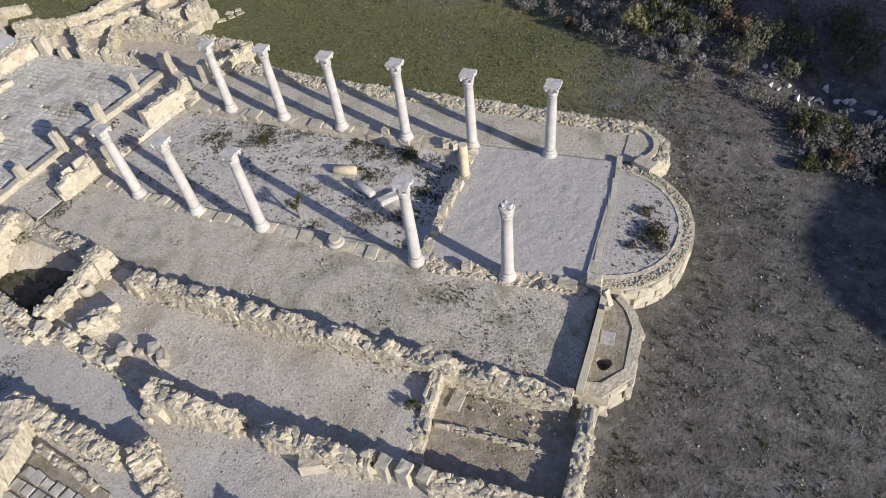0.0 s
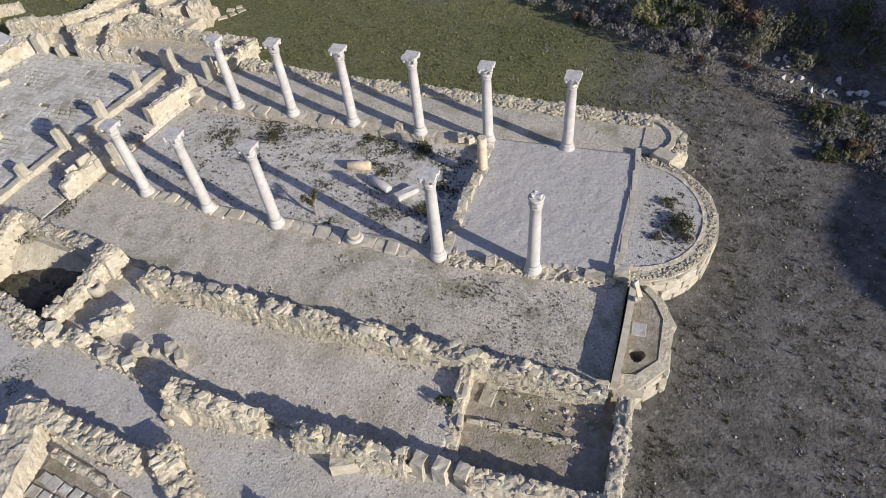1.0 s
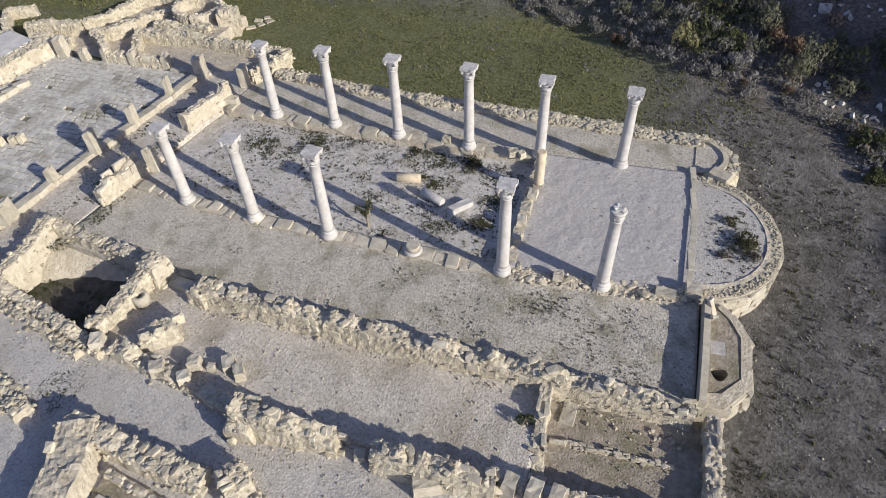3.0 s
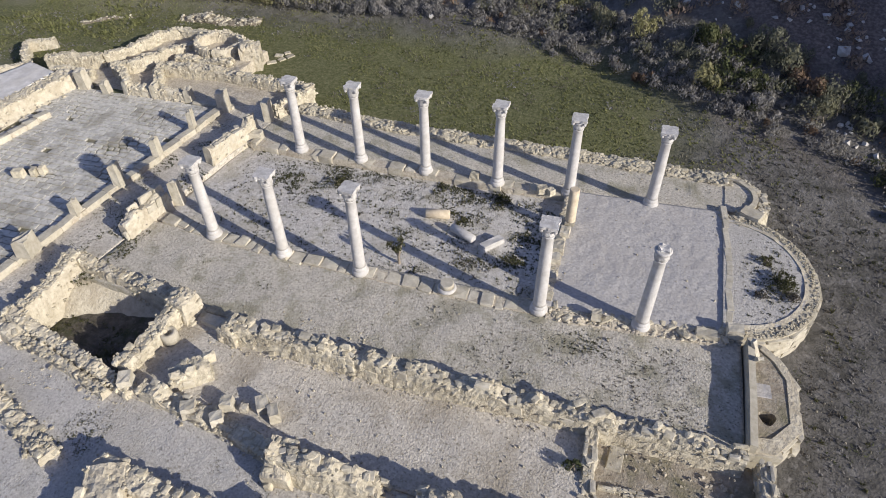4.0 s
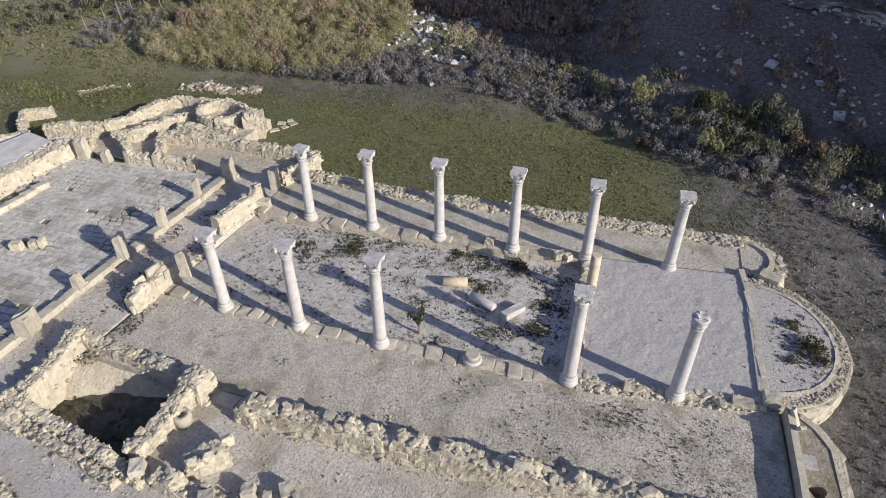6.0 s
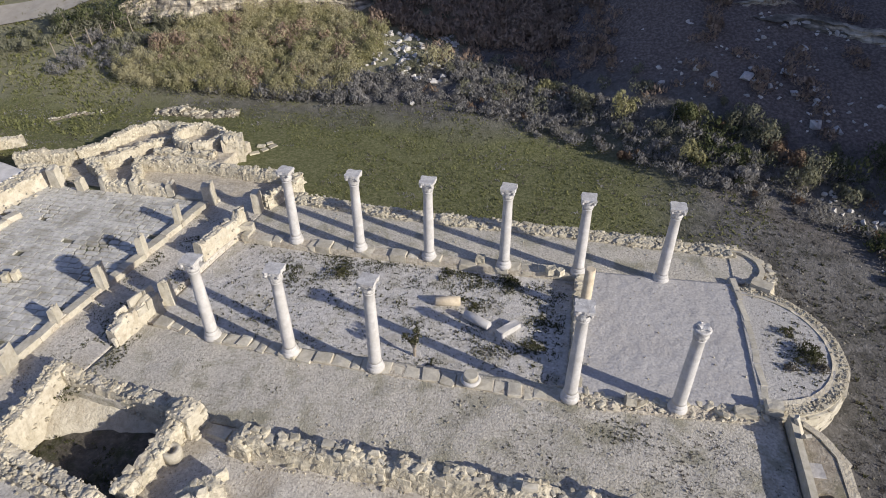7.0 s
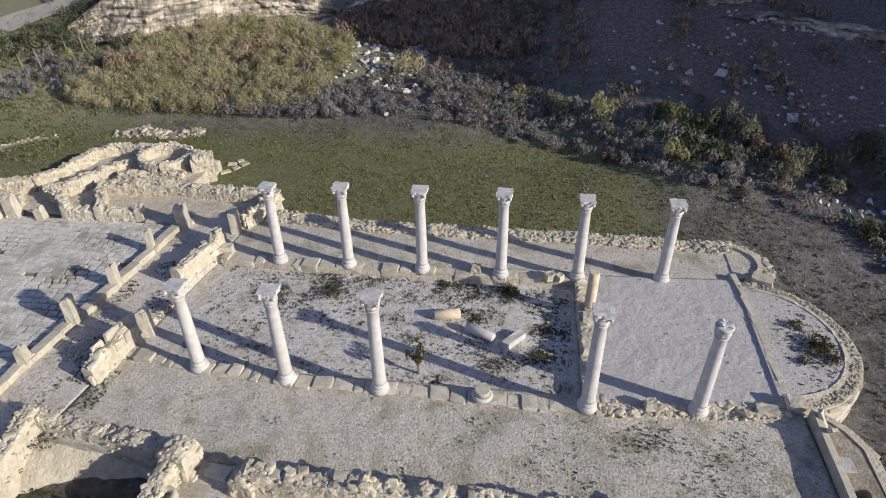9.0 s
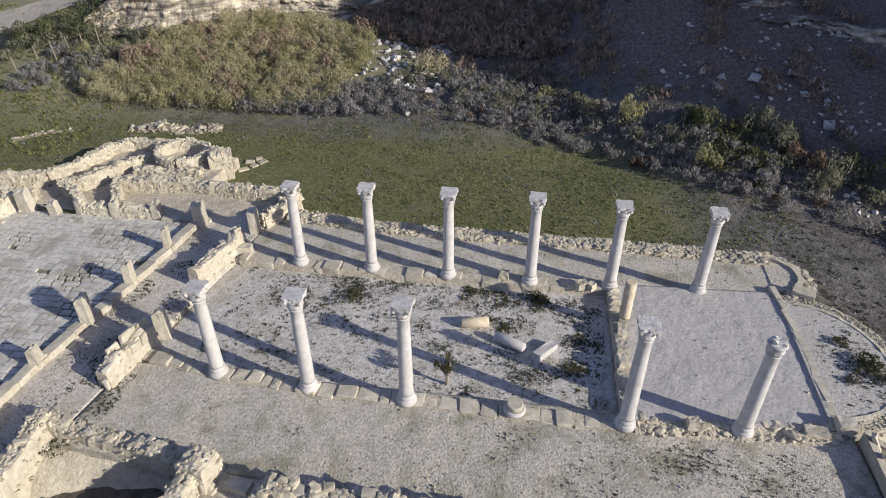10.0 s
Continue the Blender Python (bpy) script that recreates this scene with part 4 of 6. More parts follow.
def column_parts(thing, height, seed, broken=False):
    rnd = random.Random(seed)
    r = 0.205
    part("base", lathe([(0.29, -0.1), (0.295, 0.0), (0.282, 0.04), (0.276, 0.07), (0.255, 0.09), (0.24, 0.105), (0.236, 0.135), (0.246, 0.155), (0.244, 0.18), (0.23, 0.205), (0.218, 0.28)]), MARBLE, thing)
    cap0 = height - 0.46
    shaft = [(r + 0.015, 0.27), (r, 0.36)]
    for i in range(1, 9):
        t = i / 8
        shaft.append((r - 0.035 * t ** 1.5 + 0.004 * noise.noise(Vector((seed, i * 0.8, 0))), 0.36 + (cap0 - 0.42) * t))
    shaft += [(r - 0.012, cap0 - 0.035), (r - 0.012, cap0 - 0.005), (r - 0.03, cap0)]
    part("shaft", lathe(shaft), MARBLE, thing)

    def leaves(k, i):
        if k in (1, 2, 3):
            return 0.022 * abs(math.sin(i * math.pi * 8 / 32 + (0 if k < 3 else 0.6))) + 0.006 * rnd.random()
        return 0
    capital = part("capital", lathe([(0.17, cap0 - 0.002), (0.18, cap0 + 0.04), (0.205, cap0 + 0.12), (0.19, cap0 + 0.17), (0.22, cap0 + 0.25), (0.25, cap0 + 0.315), (0.225, cap0 + 0.335), (0.21, cap0 + 0.345)], 32, leaves), CAPITAL, thing)
    if broken:  # only a lump of the abacus is left
        part("abacus", stump_bm(0.3, 0.24, 0.12, cap0 + 0.33, seed), CAPITAL, capital)
        return
    bm = bmesh.new()
    # abacus with hollowed sides and worn horns
    ring = []
    for z in (cap0 + 0.34, cap0 + 0.365, cap0 + 0.46):
        grow = 0.88 if z < cap0 + 0.35 else 1.0
        row = []
        for q in range(4):
            for j in range(6):
                t = j / 6
                ang = radians(45 + 90 * (q + t))
                rad = (0.38 - 0.11 * math.sin(math.pi * t)) * grow + 0.03 * rnd.uniform(-1, 0.6)
                row.append(bm.verts.new((rad * math.cos(ang), rad * math.sin(ang), z + rnd.uniform(-0.006, 0.006))))
        ring.append(row)
    for a, b in zip(ring, ring[1:]):
        for i in range(24):
            bm.faces.new((a[i], a[(i + 1) % 24], b[(i + 1) % 24], b[i]))
    bm.faces.new(ring[0][::-1])
    bm.faces.new(ring[-1])
    part("abacus", bm, CAPITAL, capital)
    for q in range(4):
        ang = radians(45 + 90 * q)
        b = bmesh.new()
        bmesh.ops.create_uvsphere(b, u_segments=10, v_segments=6, radius=0.06)
        for v in b.verts:
            v.co = Vector((v.co.x * 1.0 + 0.29 * math.cos(ang), v.co.y + 0.29 * math.sin(ang), v.co.z * 1.25 + cap0 + 0.29))
        part("volute", b, CAPITAL, capital)


COLUMNS = [(-5.90, 0.34, 3.25), (-3.02, 0.21, 3.46), (-0.09, 0.19, 3.58), (6.05, 0.29, 3.65), (9.21, 0.56, 3.34),
           (-5.36, 6.16, 3.25), (-2.65, 6.22, 3.39), (0.19, 6.25, 3.44), (3.14, 6.33, 3.49), (5.95, 6.48, 3.36), (9.01, 6.76, 3.22)]
for k, (x, y, h) in enumerate(COLUMNS):
    col = new("column")
    col.matrix_basis = pose(x, y, 0.0, 0, 0, 2 * math.sin(k * 2.3))
    tagged(col, "white marble column with a broken carved capital on the stylobate" if k == 4 else "white marble column with a carved capital standing on the stylobate", "column", "nave colonnade")
    column_parts(col, h, k + 1, k == 4)


# ---- stylobates and kerbs ----
def block_row(name, label, pts, width, top, base, length, seed, mat_meshes=None, gap=0.0, skip=0.0, jit=0.03):
    """A row of laid blocks, each a stone of its own on a thin bed."""
    rnd = random.Random(seed)
    line = Line(pts)
    v, f = [], []
    n = max(2, int(line.length / 0.5))
    for i in range(n + 1):
        p, way, side = line.at(line.length * i / n)
        for o, z in ((-width * 0.5, base), (-width * 0.45, top - 0.055), (width * 0.45, top - 0.055), (width * 0.45, base)):
            q = p + side * o
            v.append((q.x, q.y, z))
    for i in range(n):
        for k in range(3):
            f.append((i * 4 + k, i * 4 + k + 1, i * 4 + k + 5, i * 4 + k + 4))
    f += [(3, 2, 1, 0), tuple(n * 4 + k for k in range(4))]
    ob = tagged(link_mesh(name, v, f, MORTAR), label, "stylobate", kind="structure")
    s = 0.0
    while s < line.length:
        l = rnd.uniform(*length)
        p, way, side = line.at(s + l / 2)
        if rnd.random() >= skip:
            h = top - base + rnd.uniform(-jit, jit)
            put_stone(ob, (p.x + side.x * rnd.uniform(-jit, jit), p.y + side.y * rnd.uniform(-jit, jit), base + h / 2), (l - 0.02, width * rnd.uniform(0.88, 1.08), h), math.degrees(math.atan2(way.y, way.x)), rnd, mat_meshes or BLOCKS, 2.0, "block")
        s += l + gap
    return ob


block_row("stylobate_south", "row of worn limestone blocks carrying the south columns", [(-8.6, 0.75), (-5.9, 0.33), (-3.0, 0.22), (0.0, 0.2), (3.0, 0.22), (6.0, 0.3)], 0.5, -0.02, -0.36, (0.3, 0.72), 71, BLOCKS, skip=0.12, jit=0.06)
rubble_wall("stylobate_south_east", "line of broken limestone rubble carrying the eastern columns", [(6.3, 0.32), (9.1, 0.54), (11.7, 0.85)], 0.66, -0.3, [0.3, 0.3, 0.3], 78, course=0.2, length=(0.14, 0.4), ragged=0.04, core=MORTAR, apron=0.3, loose=4.0, loose_size=(0.06, 0.26), proud=0.4)
block_row("stylobate_north", "row of worn limestone blocks carrying the north columns", [(-7.7, 6.15), (-5.4, 6.1), (-2.7, 6.17), (0.2, 6.25), (3.1, 6.34), (5.9, 6.5)], 0.5, -0.02, -0.36, (0.3, 0.75), 72, BLOCKS, skip=0.12, jit=0.05)
block_row("stylobate_narthex", "long kerb of limestone blocks along the atrium", [(-11.85, -3.9), (-11.5, -0.5), (-10.95, 3.0), (-10.45, 7.4)], 0.36, 0.16, -0.2, (0.7, 1.3), 73, FLAGS, jit=0.012)
block_row("chancel_kerb", "low rubble step in front of the sanctuary", [(6.15, 0.7), (6.15, 3.0), (6.05, 6.3)], 0.42, 0.08, -0.4, (0.25, 0.5), 74, STONES, jit=0.05)
block_row("bema_kerb", "thin stone kerb before the apse", [(11.8, 1.1), (11.82, 4.0), (11.66, 6.8)], 0.2, 0.08, -0.1, (0.5, 1.2), 75, FLAGS, jit=0.008)
block_row("atrium_kerb", "row of pale limestone blocks on the atrium paving", [(-18.4, 1.8), (-18.1, 3.4), (-17.8, 5.2)], 0.35, 0.2, -0.15, (0.5, 0.9), 76, jit=0.02)
block_row("pavement_north_edge", "flat stone sill along the northern rooms", [(-12.1, 8.2), (-11.2, 8.25), (-10.3, 8.3)], 0.35, 0.03, -0.2, (0.6, 1.0), 77, jit=0.01)


def post(name, label, x, y, z, sx, sy, h, rz, seed, mat=None, category="post", group=""):
    """A broken upright limestone post."""
    rnd = random.Random(seed)
    bm = box_bm(sx, sy, h, 0, 0)
    bmesh.ops.subdivide_edges(bm, edges=bm.edges[:], cuts=2, use_grid_fill=True)
    for v in bm.verts:
        t = v.co.z / h
        v.co.x *= 1 - 0.12 * t
        v.co.y *= 1 - 0.10 * t
        v.co += Vector([rnd.uniform(-1, 1) * (0.015 if category == "stone block" else 0.012) * min(1.0, h / 0.25) for _ in range(3)])
        if t > 0.9:
            v.co.z += (rnd.uniform(-0.08, 0.05) + 0.1 * v.co.x / sx) * (1.0 if category in ("post", "pier") else 0.07 * h)
    me = bpy.data.meshes.new(name)
    bm.to_mesh(me)
    bm.free()
    me.materials.append(mat or ASHLAR)
    ob = new(name, me)
    ob.matrix_basis = pose(x, y, z, rnd.uniform(-3, 3), rnd.uniform(-3, 3), rz)
    return tagged(ob, label, category, group)


for k, (x, y, s, h) in enumerate([(-10.64, 6.1, 0.26, 0.9), (-10.82, 3.85, 0.3, 0.85), (-11.08, 1.75, 0.34, 1.0), (-11.46, -0.25, 0.3, 0.6), (-11.55, -2.5, 0.55, 0.75)]):
    post("stone_post", "broken upright limestone post on the atrium kerb", x, y, 0.08, s * 0.95, s * 1.3, h, 14, 300 + k, group="posts along the atrium")
post("stone_pier", "upright broken pier ending the nave wall", -8.46, 1.8, -0.35, 0.4, 0.3, 1.1, 12, 314, category="pier")
post("stone_pier", "rough upright limestone pier at the atrium corner", -10.3, 8.1, -0.1, 0.5, 0.55, 1.0, 20, 310, category="pier")
post("door_jamb", "dressed upright door jamb of the north aisle", -7.88, 7.95, -0.12, 0.35, 0.5, 1.0, 10, 311, category="door jamb")
post("stone_post", "upright limestone post beside the atrium wall", -17.9, 7.85, -0.1, 0.5, 0.45, 1.0, 5, 312, group="posts north of the atrium")
post("stone_post", "upright limestone post beside the atrium wall", -16.6, 7.8, -0.1, 0.36, 0.36, 0.62, 5, 313, group="posts north of the atrium")
post("stone_post", "upright limestone door jamb of the northern rooms", -12.3, 8.3, -0.1, 0.34, 0.4, 0.7, 8, 315, group="posts north of the atrium")
post("stone_post", "upright limestone door jamb of the northern rooms", -15.55, 8.0, -0.1, 0.3, 0.36, 0.75, -6, 316, group="posts north of the atrium")
post("stone_post", "upright limestone door jamb of the northern rooms", -14.0, 8.1, -0.1, 0.32, 0.4, 0.72, 12, 317, group="posts north of the atrium")
for k, (x, y, sx, sy, rz) in enumerate([(-10.75, 13.2, 0.55, 0.3, 50), (-10.4, 13.65, 0.4, 0.28, 58), (-10.15, 14.1, 0.5, 0.3, 52), (-10.75, 14.0, 0.45, 0.3, 20), (-10.45, 14.4, 0.35, 0.25, 40)]):
    post("stone_slab", "pale flat slab lying in the grass beside the tower", x, y, terrain(x, y) - 0.05, sx, sy, 0.11, rz + 9 * (k % 3) - 9, 318 + k, STONE, category="stone slab", group="slabs beside the tower")
for k, (x, y) in enumerate([(-15.5, 1.1), (-14.95, 1.35), (-14.7, 1.55)]):
    post("stone_stump", "short weathered stone stump on the paving", x, y, -0.05, 0.45 if k == 0 else 0.22, 0.3, 0.34, 15, 320 + k, STONE, "stone", "stumps on the paving")
post("squared_block", "loose squared limestone block by the nave wall", -7.68, 6.45, -0.12, 0.6, 0.4, 0.34, 12, 330, category="stone block")
post("squared_block", "dressed block lying at the end of the aisle", 11.15, 0.75, -0.15, 0.7, 0.35, 0.28, 3, 331, category="stone block")
post("squared_block", "limestone block standing on the sanctuary corner", 11.95, 1.0, 0.0, 0.5, 0.4, 0.35, 3, 332, category="stone block")
post("squared_block", "small limestone block lying on the stylobate", 7.85, 0.42, 0.02, 0.32, 0.3, 0.3, 5, 333, category="stone block")

for k, (x, y, sx, sy, h, rz) in enumerate([(-1.58, -5.8, 0.42, 0.42, 0.45, 20), (-0.62, -5.5, 0.42, 0.55, 0.4, 38), (-0.18, -5.68, 0.36, 0.5, 0.42, 38), (-1.55, -6.36, 0.45, 0.4, 0.5, 40), (-2.5, -6.28, 0.5, 0.42, 0.5, 30),
                                           (-4.75, -6.05, 0.45, 0.55, 0.6, 30), (-1.1, -5.72, 0.26, 0.26, 0.25, 10), (-3.0, -5.2, 0.5, 0.45, 0.3, 42)]):
    post("squared_block", "rough squared limestone block lying in the hall", x, y, -0.22, sx * 0.88, sy * 0.88, h * 0.9, rz, 350 + k, ASHLAR, "stone block", "loose blocks in the hall")
for k, (x, y, sx, sy, h, rz) in enumerate([(8.0, -6.72, 0.42, 0.5, 0.95, -6), (8.62, -6.66, 0.46, 0.5, 1.0, -8), (9.2, -6.6, 0.44, 0.5, 0.9, -8), (7.6, -6.6, 0.3, 0.35, 0.85, 10), (3.3, -6.8, 0.5, 0.42, 0.4, 38), (4.1, -6.92, 0.36, 0.36, 0.3, 20)]):
    post("upright_block", "upright squared limestone block set in the outer wall", x, y, -0.28, sx * 0.86, sy * 0.86, h * 0.88, rz, 360 + k, ASHLAR, "stone block", "upright blocks of the outer wall")
for k, (x, y, rz, tl) in enumerate([(12.45, 0.15, 20, 30), (12.6, 0.35, 60, -25)]):
    ob = post("stone_shard", "leaning pale stone shard in the small apse", x, y, -0.05, 0.2, 0.12, 0.6, rz, 370 + k, ASHLAR, "stone")
    ob.matrix_basis = ob.matrix_basis @ pose(0, 0, 0, tl, 0, 0)
post("stone_slab", "flat plaster slab in the small south apse", 12.75, -0.85, -0.07, 0.45, 0.5, 0.06, 4, 372, BEMA, "stone slab")
post("fallen_block", "large limestone block tipped against the outer wall", 6.05, -7.2, -0.3, 0.75, 0.4, 0.5, 28, 374, ASHLAR, "stone block")
post("sill_stone", "flat sill stone between pier and wall", -3.7, -3.25, -0.2, 0.7, 0.4, 0.2, -8, 373, ASHLAR, "sill stone")
ring_stone = new("hollow_drum")
tagged(ring_stone, "hollow stone drum lying by the tank", "stone drum")
ring_stone.matrix_basis = pose(-4.62, -4.2, -0.2)
part("drum", lathe([(0.12, 0.2), (0.12, 0.38), (0.24, 0.4), (0.27, 0.3), (0.27, 0.0)]), ASHLAR, ring_stone)
for k, (x, y, e) in enumerate([(6.22, 4.05, 0.45), (6.15, 3.2, 0.5), (6.15, 2.6, 0.42), (6.2, 1.7, 0.36)]):
    post("squared_block", "pale worn block on the chancel step", x, y, 0.02, e * 0.8, e, 0.22, 5 * k, 380 + k, ASHLAR, "stone block", "blocks on the chancel step")
for k, (x, y, e) in enumerate([(2.2, 6.38, 0.36), (4.98, 6.24, 0.4), (5.3, 6.2, 0.3)]):
    post("rough_block", "rough limestone lump on the north stylobate", x, y, -0.03, e, e * 0.8, 0.26, 25 * k, 390 + k, STONE, "stone block")
post("rough_block", "boulder-sized ashlar at the north apse corner", 12.55, 6.95, -0.4, 0.8, 0.6, 0.62, -25, 395, ASHLAR, "stone block")

# column drums and fallen shafts in the nave
drum = new("column_stump")
drum.matrix_basis = pose(3.0, 0.22, 0.02)
tagged(drum, "low round column stump on the stylobate", "column stump")
part("base", lathe([(0.30, 0), (0.32, 0.05), (0.30, 0.1), (0.26, 0.13)]), MARBLE, drum)
part("shaft", lathe([(0.235, 0.12), (0.23, 0.28), (0.21, 0.3)]), ASHLAR, drum)
short = new("short_column")
short.matrix_basis = pose(6.3, 4.6, 0.08)
tagged(short, "slim tan stone column stub on the chancel step", "column")
part("base", box_bm(0.38, 0.38, 0.16, 0, 0.03), ASHLAR, short)
part("shaft", lathe([(0.19, 0.15), (0.185, 0.2), (0.18, 1.2), (0.175, 1.55), (0.15, 1.57)]), TAN, short)


def fallen_shaft(label, x, y, z, rz, length, r, mat):
    ob = new("fallen_shaft")
    tagged(ob, label, "column shaft", "fallen shafts in the nave")
    ob.matrix_basis = pose(x, y, z, 0, 90, rz)
    part("shaft", lathe([(r * 0.8, -length / 2), (r, -length / 2 + 0.03), (r * 1.02, 0), (r, length / 2 - 0.03), (r * 0.8, length / 2)]), mat, ob)
    return ob


fallen_shaft("tan stone column drum lying in the nave", 1.45, 3.95, -0.16, 12, 0.92, 0.175, TAN)
fallen_shaft("white marble column shaft lying in the nave", 2.67, 3.17, -0.15, -25, 1.05, 0.16, MARBLE)
post("squared_block", "long white marble beam lying in the nave", 3.78, 3.0, -0.34, 0.3, 1.0, 0.26, -38, 341, MARBLE, "stone beam")
slab = post("stone_slab", "pale slab lying in the side room", 9.05, -3.95, -0.46, 0.42, 0.8, 0.1, -4, 342, category="stone slab")

# ---- atrium paving ----
floor_patch("floor_atrium", "weedy earth bed of the atrium paving", [(-22.0, -6.0), (-12.1, -5.0), (-10.5, 8.4), (-20.0, 8.6)], -0.13, JOINT, step=0.3, trodden=0.006)
paving = bpy.data.objects["floor_atrium"]
rnd = random.Random(5)
SLABS = []
for i in range(6):
    bm = box_bm(1, 1, 1, -0.5, 0.0)
    for v in bm.verts:
        v.co += Vector((rnd.uniform(-0.03, 0.03), rnd.uniform(-0.03, 0.03), rnd.uniform(-0.08, 0.08)))
    me = bpy.data.meshes.new("paving_slab")
    bm.to_mesh(me)
    bm.free()
    me.materials.append(PAVING)
    SLABS.append(me)
laid = []
row = -4.4
while row < 7.9:
    hh = rnd.uniform(0.22, 0.36)
    x0 = -19.2 + 0.06 * row
    x1 = -11.95 + 0.115 * (row + 3.9)
    x = x0 + rnd.uniform(0, 0.4)
    while x < x1 - 0.2:
        l = rnd.uniform(0.26, 0.62)
        loose = 0.034 + 0.14 * max(0.0, noise.noise(Vector((x * 0.5, row * 0.7, 3))))
        if rnd.random() > 0.008:
            laid.append((x + l / 2, row + hh / 2 + 0.02 * (x + 14), l - loose, hh - loose))
        x += l
    row += hh
laid.sort(key=lambda q: -q[0])
for x, y, l, w in laid[:300]:
    ob = new("slab", rnd.choice(SLABS))
    ob.parent = paving
    ob.matrix_basis = pose(x, y, -0.1 + rnd.uniform(-0.012, 0.012), rnd.uniform(-1, 1), rnd.uniform(-1, 1), 4 + rnd.uniform(-2, 2)) @ Matrix.Diagonal((l, w, 0.12, 1))
joined(paving, [(Vector((x, y, -0.1)), (l, w, 0.12), 4 + rnd.uniform(-2, 2)) for x, y, l, w in laid[300:]], rnd, SLABS, 0.8)

court_paving = flat_plate("court_paving", "sunken earth floor of the court room", [(-1.9, -12.2), (1.6, -12.2), (1.0, -9.7), (-2.0, -9.4)], -0.2, 0.1, TANSOIL)
for i in range(8):
    for j in range(6):
        ob = new("slab", rnd.choice(SLABS))
        ob.parent = court_paving
        ob.matrix_basis = pose(-1.7 + 0.4 * i + rnd.uniform(-0.03, 0.03), -10.0 - 0.38 * j - 0.04 * i, -0.2, rnd.uniform(-3, 3), rnd.uniform(-3, 3), -6 + rnd.uniform(-5, 5)) @ Matrix.Diagonal((rnd.uniform(0.27, 0.36), rnd.uniform(0.25, 0.34), 0.14, 1))


# ---- plants ----
def tuft_stuff(name, label, spots, mat, seed, blades=7, category="grass"):
    """Many small tufts of narrow leaves in one mesh. spots: x, y, z, size."""
    rnd = random.Random(seed)
    v, f = [], []
    for x, y, z, s in spots:
        for _ in range(blades):
            a = rnd.uniform(0, math.tau)
            h, w, lean = s * rnd.uniform(0.25, 0.7), s * rnd.uniform(0.14, 0.3), s * rnd.uniform(0.2, 0.8)
            bx, by = x + rnd.uniform(-0.4, 0.4) * s, y + rnd.uniform(-0.4, 0.4) * s
            dx, dy = math.cos(a), math.sin(a)
            i = len(v)
            v += [(bx - dy * w, by + dx * w, z), (bx + dy * w, by - dx * w, z), (bx + dx * lean, by + dy * lean, z + h)]
            f.append((i, i + 1, i + 2))
    ob = link_mesh(name, v, f, mat)
    return tagged(ob, label, category, kind="stuff")


def bush_geometry(rnd, x, y, z, r, h, leaves, v, f, leaf=0.12):
    """Sprays of leaves over a few rounded lobes, so that a bush has lit and shaded sides and gaps."""
    lobes = [(rnd.uniform(-0.6, 0.6) * r, rnd.uniform(-0.6, 0.6) * r, rnd.uniform(0.15, 0.55) * h, rnd.uniform(0.3, 0.55)) for _ in range(5)]
    for _ in range(leaves):
        lx, ly, lz, ls = rnd.choice(lobes)
        d = Vector((rnd.gauss(0, 1), rnd.gauss(0, 1), rnd.gauss(0.35, 0.8))).normalized()
        k = rnd.uniform(0.8, 1.06)
        p = Vector((x + lx + d.x * r * ls * k, y + ly + d.y * r * ls * k, max(z, z + lz + d.z * h * 0.5 * k)))
        a = Vector((rnd.gauss(0, 0.5), rnd.gauss(0, 0.5), 1.0)).normalized()
        b = d.cross(a).normalized() if d.cross(a).length > 0.01 else Vector((1, 0, 0))
        c = (b.cross(d) + d * rnd.uniform(0.1, 0.8)).normalized()
        s = leaf * rnd.uniform(0.6, 1.5)
        i = len(v)
        v += [tuple(p - b * s * 0.36), tuple(p + b * s * 0.36), tuple(p + c * s * 1.15)]
        f.append((i, i + 1, i + 2))


def scrub_stuff(name, label, spots, mat, seed, leaves=60, leaf=0.12, category="scrub"):
    rnd = random.Random(seed)
    v, f = [], []
    for x, y, r, h in spots:
        bush_geometry(rnd, x, y, terrain(x, y) - 0.05, r, h, leaves, v, f, leaf)
    return tagged(link_mesh(name, v, f, mat), label, category, kind="stuff")


def bush(label, x, y, z, r, h, mat, seed, leaves=420, leaf=0.10, group=""):
    rnd = random.Random(seed)
    ob = new("bush")
    tagged(ob, label, "bush", group)
    ob.matrix_basis = pose(x, y, z)
    v, f = [], []
    bush_geometry(rnd, 0, 0, 0, r, h, leaves, v, f, leaf)
    link_mesh("crown", v, f, mat, ob)
    for k in range(5):
        a = rnd.uniform(0, math.tau)
        bm = bmesh.new()
        bmesh.ops.create_cone(bm, segments=5, radius1=0.025, radius2=0.008, depth=h * 0.8, cap_ends=True)
        stem = part("stem", bm, WOOD, ob)
        stem.matrix_basis = pose(0.12 * r * math.cos(a), 0.12 * r * math.sin(a), h * 0.38, 24 * math.sin(a), -24 * math.cos(a), 0)
    return ob


rnd = random.Random(77)


def scatter(n, x0, x1, y0, y1, keep):
    out = []
    for _ in range(n):
        x, y = rnd.uniform(x0, x1), rnd.uniform(y0, y1)
        if keep(x, y):
            out.append((x, y))
    return out


def clump(x, y, s, o):
    return noise.noise(Vector((x * s, y * s, o)))


def foot(x):
    """Where the scrub begins at the foot of the slope."""
    return 19.3 if x < -2 else 19.3 - 0.2 * (x + 2) - 0.011 * (x + 2) ** 2 - 1.6 * smooth(16, 19, x) - 0.9 * smooth(4, 10, x) * smooth(15, 11.5, x)


